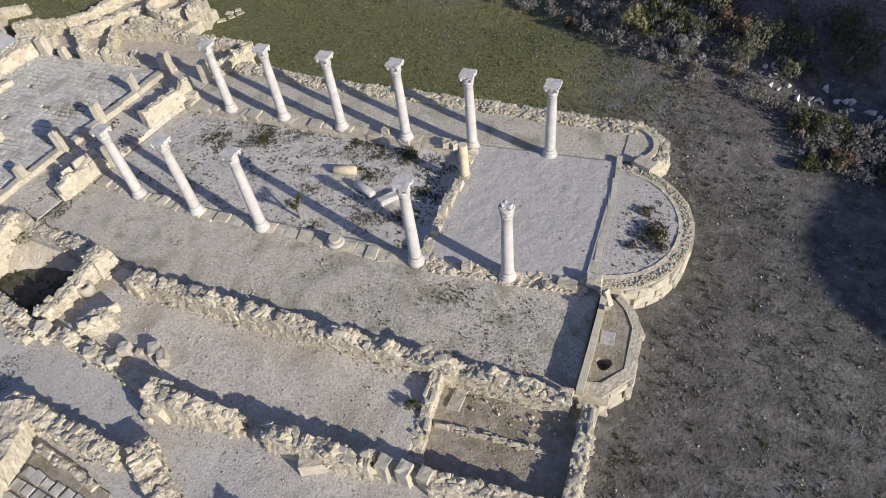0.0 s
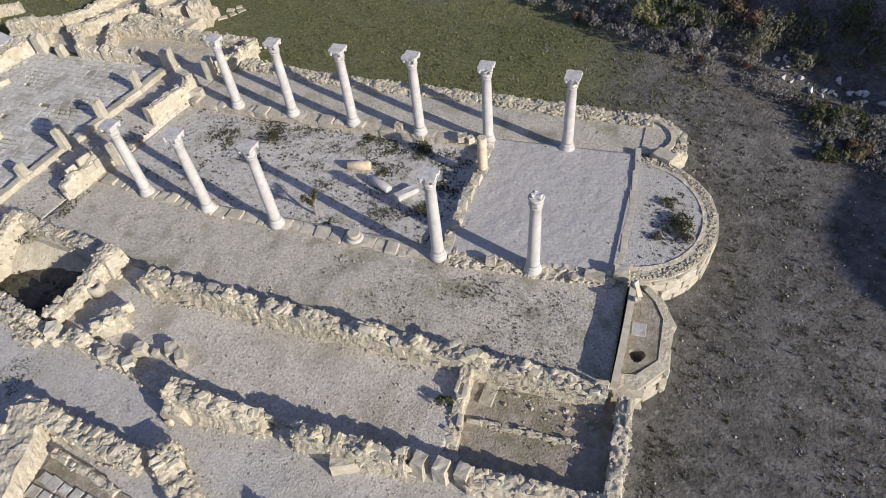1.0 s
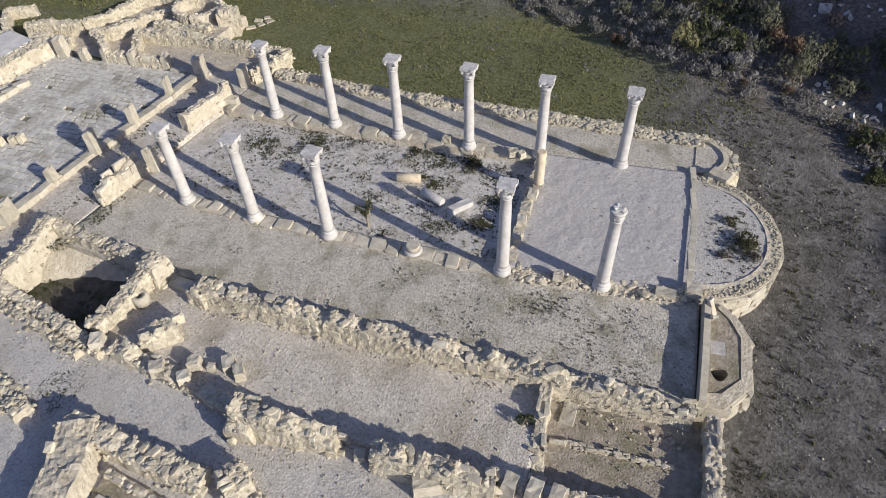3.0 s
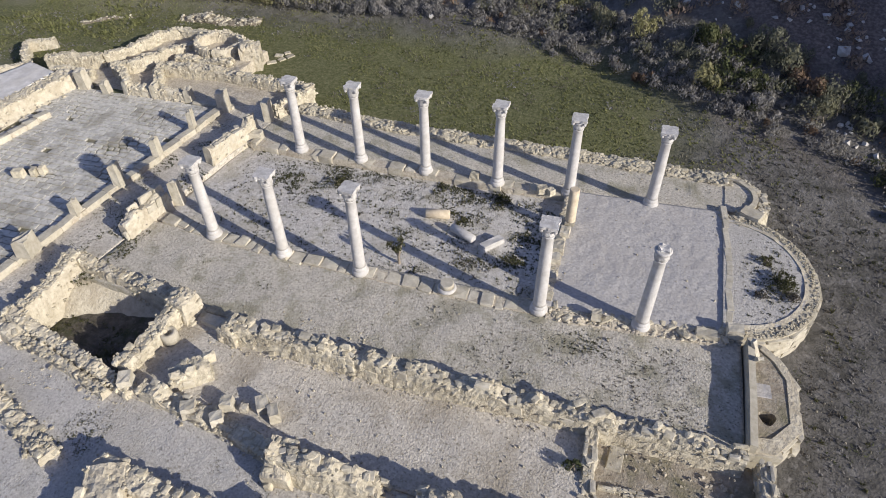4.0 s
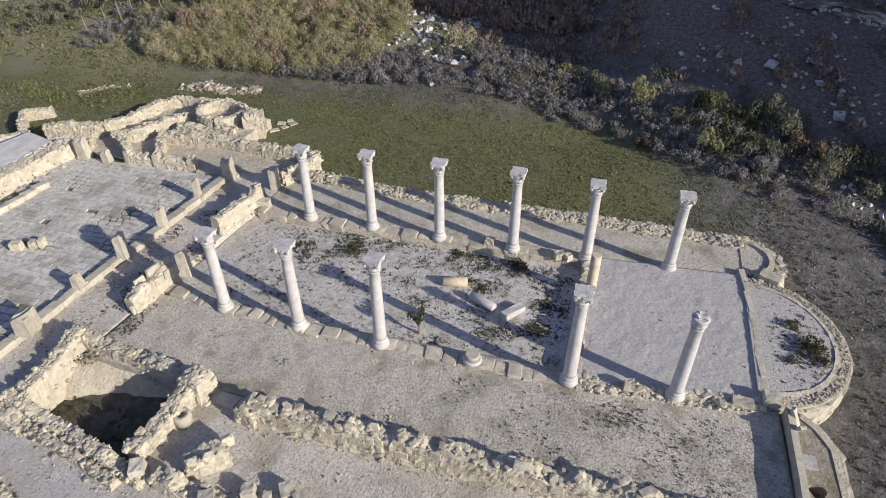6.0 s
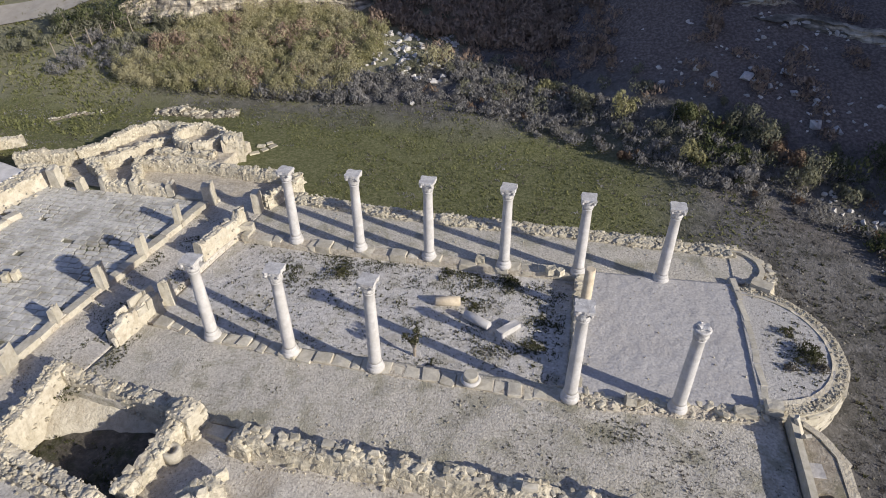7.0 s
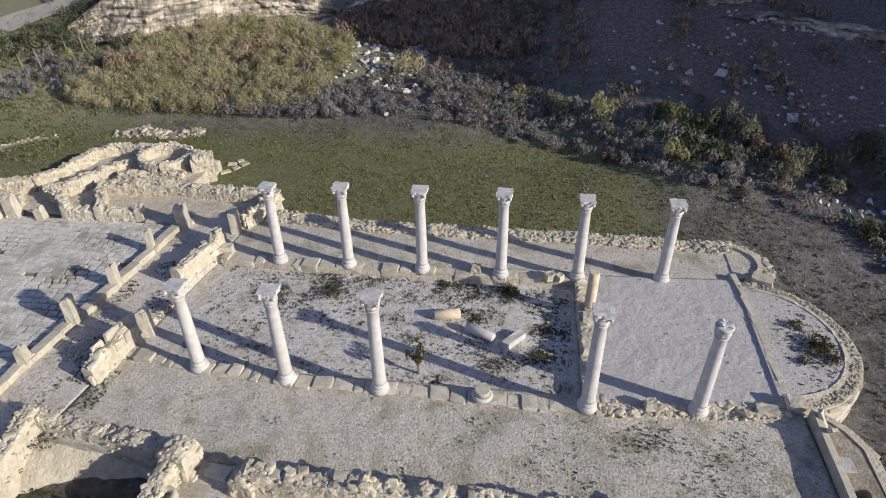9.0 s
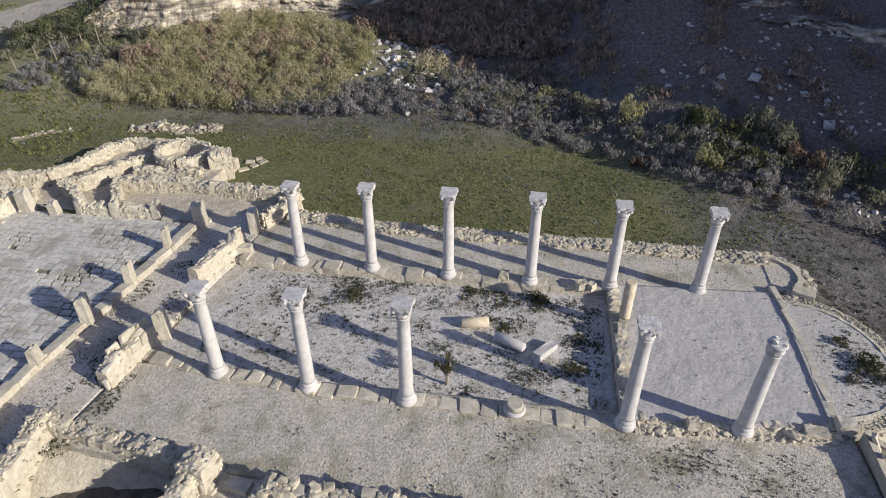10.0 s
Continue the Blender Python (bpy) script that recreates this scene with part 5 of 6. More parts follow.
meadow = scatter(20000, -28, 14, 9.4, 20, lambda x, y: clump(x, y, 0.5, 2) > -0.25 and y < foot(x) + 0.4 and not (x < -6.5 and y < 14.3 and x > -20))
tuft_stuff("meadow_grass", "short green meadow grass north of the walls", [(x, y, terrain(x, y) - 0.01, rnd.choice((0.06, 0.08, 0.1, 0.13, 0.16))) for x, y in meadow], MEADOW, 1, 4)
pale = scatter(9000, -28, 14, 9.4, 20, lambda x, y: clump(x, y * 1.6, 0.35, 12) + 0.5 * clump(x, y * 2, 1.3, 13) > 0.1 + 0.25 * smooth(9.0, 4.0, x) - 0.3 * smooth(-12.0, -22.0, x) and y < foot(x) + 0.4 and not (x < -6.5 and y < 14.3 and x > -20))
tuft_stuff("pale_grass", "pale dry grass tufts among the meadow", [(x, y, terrain(x, y) - 0.01, rnd.uniform(0.06, 0.18)) for x, y in pale], SAGE, 12, 4)
straw = scatter(6500, -28, 12, 9.4, 20, lambda x, y: clump(x, y, 0.6, 72) > 0.12 and y < foot(x) + 0.3 and not (x < -6.5 and y < 14.3 and x > -20))
tuft_stuff("straw_grass", "yellowed grass patches in the meadow", [(x, y, terrain(x, y) - 0.01, rnd.uniform(0.06, 0.17)) for x, y in straw], STRAW, 33, 4)
west_dry = scatter(3600, -42, -20.5, 15, 27, lambda x, y: y > 17.5 + 2.0 * clump(x, y, 0.3, 81) and clump(x, y, 0.4, 82) > -0.3)
tuft_stuff("west_grass", "pale dry grass beside the fence", [(x, y, terrain(x, y) - 0.01, rnd.uniform(0.08, 0.2)) for x, y in west_dry], OLIVE, 35, 4)
west_green = scatter(6000, -44, -20.5, 13, 28, lambda x, y: clump(x, y, 0.35, 84) + 0.5 * clump(x, y, 1.4, 85) > -0.12)
tuft_stuff("west_green_grass", "dull green grass on the western slope", [(x, y, terrain(x, y) - 0.01, rnd.uniform(0.12, 0.32)) for x, y in west_green], MEADOW, 38, 5)
tufts = scatter(6000, -28, 13, 9.4, 20, lambda x, y: clump(x, y, 0.9, 95) + 0.4 * clump(x, y, 2.5, 96) > 0.22 and y < foot(x) + 0.3 and not (x < -6.5 and y < 14.3 and x > -20))
tuft_stuff("dark_tufts", "darker green grass clumps in the meadow", [(x, y, terrain(x, y) - 0.01, rnd.uniform(0.06, 0.15)) for x, y in tufts], WEED, 37, 4)
ring = lambda x, y: math.hypot(x - 11.9, y - 3.85) > 3.4 and not (x < 13.9 and -3.2 < y < 1) and not (x < 13.4 and y > 6.3 and y < 9.8)
dry = scatter(13000, 12.8, 30, -14, 18, lambda x, y: clump(x, y, 0.4, 6) > -0.35 and ring(x, y))
tuft_stuff("dry_grass", "patchy dry grass on the open ground", [(x, y, terrain(x, y) - 0.01, rnd.uniform(0.03, 0.10)) for x, y in dry], STRAW, 2, 4)
low = scatter(28000, 12.8, 28, -14, 18, lambda x, y: 0.8 * clump(x, y, 1.1, 16) + 0.5 * clump(x, y, 0.4, 19) > 0.16 - 0.2 * smooth(16.0, 13.0, x) and ring(x, y))
tuft_stuff("low_weeds", "low green weeds on the open ground", [(x, y, terrain(x, y) - 0.01, rnd.uniform(0.03, 0.10)) for x, y in low], GREEN, 13, 4, "weeds")
grey = scatter(6000, 12.8, 30, -14, 18, lambda x, y: clump(x, y, 0.5, 26) > -0.1 and ring(x, y))
tuft_stuff("grey_stubble", "grey withered stubble on the open ground", [(x, y, terrain(x, y) - 0.01, rnd.uniform(0.03, 0.10)) for x, y in grey], SAGE, 14, 4, "grass")


brown_t = scatter(6500, 12.8, 27, -14, 15, lambda x, y: ring(x, y) and rnd.random() < 0.12 + 0.6 * clump(x, y, 0.35, 61) + 0.5 * clump(x, y, 1.6, 62) + 0.55 * smooth(16.5, 13.0, x))
tuft_stuff("brown_tussocks", "withered brown tussocks on the open ground", [(x, y, terrain(x, y) - 0.01, rnd.uniform(0.06, 0.16)) for x, y in brown_t], TUSSOCK, 51, 8)
dark_t = scatter(3000, 12.8, 27, -14, 15, lambda x, y: ring(x, y) and rnd.random() < 0.22 + 1.0 * clump(x, y, 0.5, 64) + 0.6 * clump(x, y, 2.0, 65))
tuft_stuff("green_tussocks", "dark green tussocks on the open ground", [(x, y, terrain(x, y) - 0.01, rnd.uniform(0.06, 0.17)) for x, y in dark_t], WEED, 52, 9)
pale_t = scatter(7500, 12.8, 27, -14, 15, lambda x, y: ring(x, y) and rnd.random() < 0.25 + 0.9 * clump(x, y, 0.45, 67) + 0.5 * clump(x, y, 1.7, 68))
tuft_stuff("pale_tussocks", "pale dry tussocks on the open ground", [(x, y, terrain(x, y) - 0.01, rnd.uniform(0.06, 0.17)) for x, y in pale_t], SAGE, 53, 6)


def weedy(x, y):
    """How thick the weeds stand in the nave."""
    w = 0.0
    for cx, cy, r in ((-3.1, 5.2, 1.4), (-5.4, 4.7, 1.1), (-4.2, 4.2, 1.0), (-1.4, 5.6, 1.0), (0.7, 5.1, 0.9), (1.5, 5.7, 0.9), (2.8, 5.4, 1.2), (3.9, 5.7, 1.3), (4.5, 5.1, 1.1), (2.6, 4.2, 1.0), (5.1, 3.7, 0.9), (4.6, 2.4, 0.9), (3.3, 2.1, 1.0), (0.6, 2.8, 0.6)):
        w = max(w, 1 - math.hypot(x - cx, (y - cy) * 1.4) / r)
    return w


weeds = scatter(38000, -7.2, 5.7, 0.75, 5.9, lambda x, y: rnd.random() < 0.85 * max(0, weedy(x, y)) ** 0.8 * (0.5 + clump(x, y, 1.8, 4)) + 0.28 * max(0, clump(x, y, 1.5, 31)) + 0.03 + 0.16 * smooth(4.0, 5.2, y) * max(0, 0.4 + clump(x, y, 1.1, 32)))
tuft_stuff("nave_weeds", "low green and brown weeds in the nave gravel", [(x, y, -0.33, rnd.uniform(0.05, 0.12)) for x, y in weeds], WEED, 3, 4, "weeds")
brown_w = scatter(7500, -7.5, 5.7, 0.8, 5.9, lambda x, y: rnd.random() < 0.5 * max(0, 1 - math.hypot(x - 3.3, y - 2.1) / 1.1) + 0.14 * max(0, clump(x, y, 0.9, 55)) + 0.03 * (x < -3))
tuft_stuff("nave_brown_weeds", "withered brown weeds in the nave gravel", [(x, y, -0.33, rnd.uniform(0.05, 0.13)) for x, y in brown_w], TUSSOCK, 54, 4, "weeds")
spots = []
for cx, cy, r, n in ((7.7, -0.5, 0.7, 60), (8.2, -0.8, 0.6, 50), (10.1, -0.2, 0.25, 14), (-3.0, -1.4, 0.5, 26), (-6.0, -0.9, 0.5, 14), (5.0, -1.5, 1.6, 20), (1.0, -1.3, 2.0, 14)):
    spots += [(cx + rnd.gauss(0, r * 0.5), cy + rnd.gauss(0, r * 0.4), -0.12, rnd.uniform(0.04, 0.1)) for _ in range(n)]
spots += [(x, y, -0.12, rnd.uniform(0.03, 0.07)) for x, y in scatter(2600, 1.0, 12.2, -3.1, -0.2, lambda x, y: rnd.random() < 0.12 + 0.3 * smooth(3, 10, x) + 0.5 * clump(x, y, 0.9, 41))]
tuft_stuff("aisle_weeds", "small weeds in the aisle floor", spots, WEED, 15, 4, "weeds")
spots = [(x, y, -0.12, rnd.uniform(0.04, 0.09)) for x, y in scatter(3400, 2.0, 12.2, -3.1, -0.2, lambda x, y: rnd.random() < 0.1 + 0.3 * smooth(4, 10, x) + 0.4 * clump(x, y, 0.7, 43))]
tuft_stuff("aisle_dry_weeds", "withered brown weeds in the aisle floor", spots, TUSSOCK, 55, 4, "weeds")
spots = [(x, y, -0.11, rnd.uniform(0.04, 0.11)) for x, y in scatter(3200, -11, -8.3, -3.2, 7, lambda x, y: clump(x, y, 0.8, 33) > -0.05)]
spots += [(x, y, -0.28, rnd.uniform(0.03, 0.07)) for x, y in scatter(2600, -6.5, 2.2, -8.6, -7.0, lambda x, y: clump(x, y, 0.7, 35) > 0.1)]
spots += [(x, y, -0.09, rnd.uniform(0.03, 0.08)) for x, y in scatter(4200, -19, -11.4, -4, 8, lambda x, y: clump(x, y, 0.6, 37) + 0.6 * clump(x, y, 2.2, 38) > 0.3)]
tuft_stuff("court_weeds", "sparse weeds between stones and on bare earth", spots, WEED, 16, 4, "weeds")
spots = [(x, y, -0.88, rnd.uniform(0.06, 0.16)) for x, y in scatter(260, -9.2, -5.6, -5.2, -3.9, lambda x, y: True)]
tuft_stuff("tank_weeds", "dark green weeds at the bottom of the tank", spots, WEED, 17, 6, "weeds")

bush("low dark bush growing in the apse gravel", 13.35, 3.6, 0.06, 0.7, 0.3, WEED, 41, 620, 0.07)
bush("low dark bush growing in the apse gravel", 13.0, 4.6, 0.06, 0.3, 0.16, WEED, 42, 170, 0.06)
bush("low withered bush growing in the apse gravel", 13.75, 3.1, 0.06, 0.4, 0.2, TUSSOCK, 47, 240, 0.06)
bush("low withered bush growing in the apse gravel", 12.75, 2.9, 0.06, 0.25, 0.12, TUSSOCK, 48, 120, 0.06)
bush("low bush beside the hall wall", 8.0, -4.75, -0.2, 0.26, 0.4, GREEN, 43, 240, 0.07)
bush("low spreading shrub in the nave", 3.7, 5.6, -0.33, 0.75, 0.09, WEED, 44, 420, 0.07)
bush("low spreading shrub in the nave", 1.2, 5.6, -0.33, 0.5, 0.09, WEED, 45, 260, 0.07)
bush("low spreading shrub in the nave", -3.1, 4.7, -0.32, 0.5, 0.2, WEED, 46, 300, 0.06)

spots = [(13.1 + rnd.gauss(0, 0.5), 3.7 + rnd.gauss(0, 0.9), 0.06, rnd.uniform(0.03, 0.11)) for _ in range(420)]
spots = [q for q in spots if q[0] > 12.1 and math.hypot(q[0] - 11.9, (q[1] - 3.85) * 0.93) < 2.2]
tuft_stuff("apse_weeds", "small dark weeds scattered in the apse gravel", spots, WEED, 34, 5, "weeds")

# a thin young tree in the nave
tree = new("sapling")
tagged(tree, "thin young tree with few leaves in the nave", "tree")
tree.matrix_basis = pose(0.93, 1.2, -0.33)
bm = bmesh.new()
tops = []
for a, ln, tilt in ((0, 0.75, 4), (40, 0.6, 22), (160, 0.55, 26), (275, 0.5, 30)):
    geo = bmesh.ops.create_cone(bm, segments=7, radius1=0.06, radius2=0.02, depth=ln, cap_ends=True)
    m = pose(0, 0, 0.0 if tilt < 5 else 0.4, 0, 0, a) @ pose(0, 0, 0, tilt, 0, 0) @ pose(0, 0, ln / 2)
    bmesh.ops.transform(bm, matrix=m, verts=geo["verts"])
    tops.append(m @ Vector((0, 0, ln / 2)))
part("trunk", bm, WOOD, tree)
v, f = [], []
for p in tops:
    bush_geometry(rnd, p.x, p.y, p.z - 0.12, 0.2, 0.3, 120, v, f, 0.06)
link_mesh("crown", v, f, WEED, tree)

sage = scatter(3300, -27, 24, 8, 30, lambda x, y: not (16.2 < x < 21.6 and abs(y - 13.9 + 0.5 * (x - 17)) < 0.7) and not (-10.4 < x < -2.6 and y > 21.9 and rnd.random() < 0.88) and foot(x) + 0.8 * clump(x, y, 0.4, 1) < y < foot(x) + 4.2 - 0.7 * smooth(4, 9, x) + 2.4 * clump(x, y, 0.2, 8))
scrub_stuff("grey_scrub", "grey-green thorny scrub along the foot of the slope", [(x, y, rnd.uniform(0.25, 0.7), rnd.uniform(0.25, 0.7)) for x, y in sage], SAGE, 4, 160, 0.09)
mixed = scatter(380, -6, 26, 9, 28, lambda x, y: not (16.2 < x < 21.6 and abs(y - 13.9 + 0.5 * (x - 17)) < 0.7) and foot(x) + 1.2 + 1.6 * clump(x, y, 0.4, 51) < y < foot(x) + 6.0)
scrub_stuff("green_scrub", "dark green bushes among the scrub", [(x, y, rnd.uniform(0.3, 0.8), rnd.uniform(0.3, 0.9)) for x, y in mixed], SHRUB, 18, 190, 0.09)
thicket = scatter(300, 10.5, 25, 9, 22, lambda x, y: foot(x) + 4.2 > y > foot(x) + 0.9 + 1.4 * clump(x, y, 0.5, 58) and clump(x, y, 0.35, 59) > -0.15 and not (16.2 < x < 21.6 and abs(y - 13.9 + 0.5 * (x - 17)) < 0.6))
scrub_stuff("dark_thicket", "dark green thicket among the grey scrub", [(x, y, rnd.uniform(0.35, 0.8), rnd.uniform(0.3, 0.75)) for x, y in thicket], GREEN, 57, 130, 0.11)
rusty = scatter(90, -4, 24, 10, 24, lambda x, y: foot(x) + 0.3 < y < foot(x) + 4.5)
scrub_stuff("rust_scrub", "withered reddish scrub at the foot of the slope", [(x, y, rnd.uniform(0.2, 0.5), rnd.uniform(0.25, 0.5)) for x, y in rusty], RUST, 19, 80, 0.11)


def knoll(x, y):
    return x > -22.3 + 0.35 * (y - 20) and 19.9 + 0.14 * min(0.0, x + 11) < y < 25.2 + 0.62 * (x + 20.5) and y < 28.6 - 0.55 * max(0, x + 11.5)


brown = scatter(640, -25, -8.0, 18.8, 30, lambda x, y: knoll(x, y) and clump(x, y, 0.5, 3) > -0.3)
scrub_stuff("dry_brush", "dense dry straw-brown brush covering the knoll", [(x, y, rnd.uniform(0.5, 1.15), rnd.uniform(0.5, 1.3)) for x, y in brown], DRY, 5, 620, 0.07)
olive = scatter(560, -25, -7.6, 18.8, 30, lambda x, y: knoll(x, y) and clump(x, y, 0.5, 3) < 0.3)
scrub_stuff("olive_brush", "olive-green brush covering the knoll", [(x, y, rnd.uniform(0.5, 1.15), rnd.uniform(0.5, 1.2)) for x, y in olive], OLIVE, 25, 620, 0.07)
fringe = scatter(620, -13.5, -7, 19.4, 24.5, lambda x, y: y < 20.9 + 2.2 * clump(x, y, 0.3, 61) and not (x > -10.4 and y > 22.0))
scrub_stuff("fringe_scrub", "grey scrub fringing the knoll", [(x, y, rnd.uniform(0.35, 0.8), rnd.uniform(0.3, 0.8)) for x, y in fringe], SAGE, 26, 170, 0.1)
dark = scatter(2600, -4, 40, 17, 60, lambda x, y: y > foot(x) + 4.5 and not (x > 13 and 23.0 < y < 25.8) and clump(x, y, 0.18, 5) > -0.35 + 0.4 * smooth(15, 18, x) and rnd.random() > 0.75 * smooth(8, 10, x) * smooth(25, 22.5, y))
scrub_stuff("dark_scrub", "withered brown scrub on the shaded hillside, paled to lift the shade", [(x, y, rnd.uniform(0.4, 1.0), rnd.uniform(0.3, 0.9)) for x, y in dark], LIFTED_HEATH, 6, 90, 0.16)
# Scrub packed in here to darken a hollow that lies in shade.
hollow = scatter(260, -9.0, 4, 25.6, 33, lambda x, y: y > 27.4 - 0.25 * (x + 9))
scrub_stuff("hollow_shade_scrub", "scrub added to darken the shaded hollow beside the cliff", [(x, y, rnd.uniform(0.5, 1.1), rnd.uniform(0.4, 1.0)) for x, y in hollow], LIFTED_HEATH, 27, 140, 0.17)
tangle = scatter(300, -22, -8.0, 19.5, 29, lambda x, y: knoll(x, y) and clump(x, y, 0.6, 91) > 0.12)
scrub_stuff("tangled_brush", "darker tangled brush among the straw on the knoll", [(x, y, rnd.uniform(0.4, 0.8), rnd.uniform(0.7, 1.4)) for x, y in tangle], LIFTED_HEATH, 36, 300, 0.1)
west = scatter(200, -40, -21, 19, 34, lambda x, y: clump(x, y, 0.2, 15) > -0.05 and not (x < -27 and 24.5 < y < 29.5))
scrub_stuff("west_scrub", "dark green bushes by the western track", [(x, y, rnd.uniform(0.4, 1.0), rnd.uniform(0.5, 1.1)) for x, y in west], SHRUB, 7, 190, 0.13)

for k, (x, y, r, h, mt) in enumerate([(-3.3, 23.5, 1.1, 1.0, DRY), (7.5, 18.8, 0.8, 0.9, OLIVE), (9.8, 17.9, 0.9, 0.6, GREEN), (10.9, 17.8, 0.9, 0.6, GREEN), (12.9, 17.6, 0.9, 0.9, SHRUB), (13.7, 16.8, 1.0, 1.0, SHRUB),
                                     (14.4, 16.1, 0.8, 0.7, RUST), (15.1, 15.6, 0.8, 0.7, RUST), (16.1, 14.9, 1.2, 1.0, SHRUB), (17.0, 15.2, 1.1, 0.9, GREEN), (15.4, 14.4, 0.9, 0.8, SHRUB), (10.6, 15.6, 0.8, 0.6, OLIVE),
                                     (7.7, 16.0, 0.4, 0.3, RUST), (17.4, 13.9, 0.9, 0.6, SHRUB), (19.5, 14.6, 1.2, 0.9, GREEN), (18.8, 16.0, 1.2, 0.9, GREEN), (12.6, 15.6, 0.7, 0.5, GREEN), (5.5, 20.0, 0.8, 0.6, SHRUB), (3.3, 21.6, 0.8, 0.5, OLIVE),
                                     (-25.4, 23.6, 1.3, 1.2, GREEN), (-27.6, 24.0, 1.2, 1.0, GREEN), (-25.2, 25.2, 1.4, 1.4, GREEN), (-25.0, 27.0, 1.3, 1.3, GREEN), (-28.8, 23.2, 1.1, 0.9, GREEN), (-24.4, 22.4, 0.9, 0.7, OLIVE), (18.3, 9.3, 0.5, 0.3, GREEN), (19.2, 9.7, 0.6, 0.35, RUST), (12.9, 14.6, 0.7, 0.5, SAGE)]):
    bush("large scrub bush on the slope", x, y, terrain(x, y) - 0.05, r, h * 1.5, mt, 700 + k, 760, 0.11, "bushes on the slope")


# ---- rocks, cliff and far things ----
def boulder(x, y, s, seed, label, group):
    r = random.Random(seed)
    ob = new("boulder", r.choice(BOULDERS))
    ob.matrix_basis = pose(x, y, terrain(x, y) + s * 0.14, r.uniform(-20, 20), r.uniform(-20, 20), r.uniform(0, 360)) @ Matrix.Diagonal((s * r.uniform(0.8, 1.3), s, s * r.uniform(0.6, 0.95), 1))
    return tagged(ob, label, "boulder", group)


def shard_mesh(seed, mat):
    """A broken rock with few, sharp faces."""
    rnd = random.Random(seed)
    bm = bmesh.new()
    for i in range(11):
        d = Vector((rnd.gauss(0, 1), rnd.gauss(0, 1), rnd.gauss(0, 1))).normalized() * rnd.uniform(0.38, 0.62)
        bm.verts.new(d)
    hull = bmesh.ops.convex_hull(bm, input=bm.verts[:])
    bmesh.ops.delete(bm, geom=[g for g in hull["geom_interior"] if isinstance(g, bmesh.types.BMVert)], context="VERTS")
    bmesh.ops.recalc_face_normals(bm, faces=bm.faces[:])
    me = bpy.data.meshes.new("rock")
    bm.to_mesh(me)
    bm.free()
    me.materials.append(mat)
    return me


def rock_stuff(name, label, spots, seed):
    """Many small broken rocks on the open ground, in one mesh. spots: x, y, size."""
    r = random.Random(seed)
    v, f = [], []
    for x, y, s in spots:
        me = r.choice(BOULDERS)
        m = pose(x, y, terrain(x, y) + s * 0.14, r.uniform(-20, 20), r.uniform(-20, 20), r.uniform(0, 360)) @ Matrix.Diagonal((s * r.uniform(0.8, 1.3), s, s * r.uniform(0.6, 0.95), 1))
        k = len(v)
        v += [tuple(m @ q.co) for q in me.vertices]
        f += [tuple(k + q for q in p.vertices) for p in me.polygons]
    return tagged(link_mesh(name, v, f, BOULDER), label, "stones", kind="stuff")


BOULDERS = [shard_mesh(400 + i, BOULDER) for i in range(12)]
for k, (x, y, s) in enumerate([(11.6, 19.9, 0.9), (11.7, 20.6, 0.7), (10.9, 21.1, 0.6), (10.8, 20.1, 0.3), (13.2, 20.6, 0.9), (13.8, 20.4, 0.4), (13.6, 20.5, 0.3), (14.4, 20.2, 0.5), (14.9, 20.4, 0.35), (15.2, 21.2, 0.85),
                               (15.6, 21.1, 0.4), (15.5, 19.8, 0.65), (16.5, 20.2, 0.5), (16.5, 19.5, 0.5), (17.1, 19.9, 0.35), (18.0, 19.6, 0.45), (16.9, 18.8, 0.45), (16.9, 18.3, 0.35), (17.3, 17.8, 0.7),
                               (16.3, 18.0, 0.9), (9.2, 20.4, 0.55), (10.1, 21.8, 0.3), (9.9, 21.3, 0.3), (12.9, 22.0, 0.4), (14.3, 23.8, 0.5), (16.3, 23.2, 0.65), (19.9, 20.2, 0.3), (13.4, 14.9, 0.8)]):
    boulder(x, y, s * 0.72, 500 + k, "white limestone boulder on the shaded hillside", "boulders on the hillside")
for k, (x, y) in enumerate(scatter(90, 6, 22, 17, 25, lambda x, y: y > foot(x) + 4.6)):
    boulder(x, y, rnd.uniform(0.12, 0.3), 540 + k, "small pale stone on the shaded hillside", "small stones on the hillside")
for k, (x, y) in enumerate([(-10.3, 23.2), (-9.5, 23.0), (-8.9, 22.7), (-10.0, 24.2), (-8.2, 25.3), (-7.2, 25.0), (-6.2, 24.5), (-4.9, 25.1), (-7.4, 23.4), (-5.8, 24.2), (-5.1, 22.6), (-7.9, 24.0), (-4.3, 21.7),
                            (-3.2, 21.4), (-11.1, 22.9), (-11.9, 22.2), (-4.0, 19.4), (1.0, 24.1), (1.6, 24.4)]):
    boulder(x, y, rnd.uniform(0.25, 0.5), 600 + k, "pale loose stone on the knoll", "loose stones on the knoll")
heap = scatter(300, -10.4, -2.6, 21.4, 26.8, lambda x, y: clump(x, y, 0.8, 3) > -0.45 and y > 22.2 - 0.25 * (x + 6))
for k, (x, y) in enumerate(heap[:60]):
    boulder(x, y, rnd.choice((0.3, 0.36, 0.5)), 630 + k, "pale loose stone on the knoll", "loose stones on the knoll")
rock_stuff("heap_stones", "small pale stones of the heap beside the knoll", [(x, y, rnd.choice((0.15, 0.2, 0.26, 0.34))) for x, y in heap[60:]], 631)
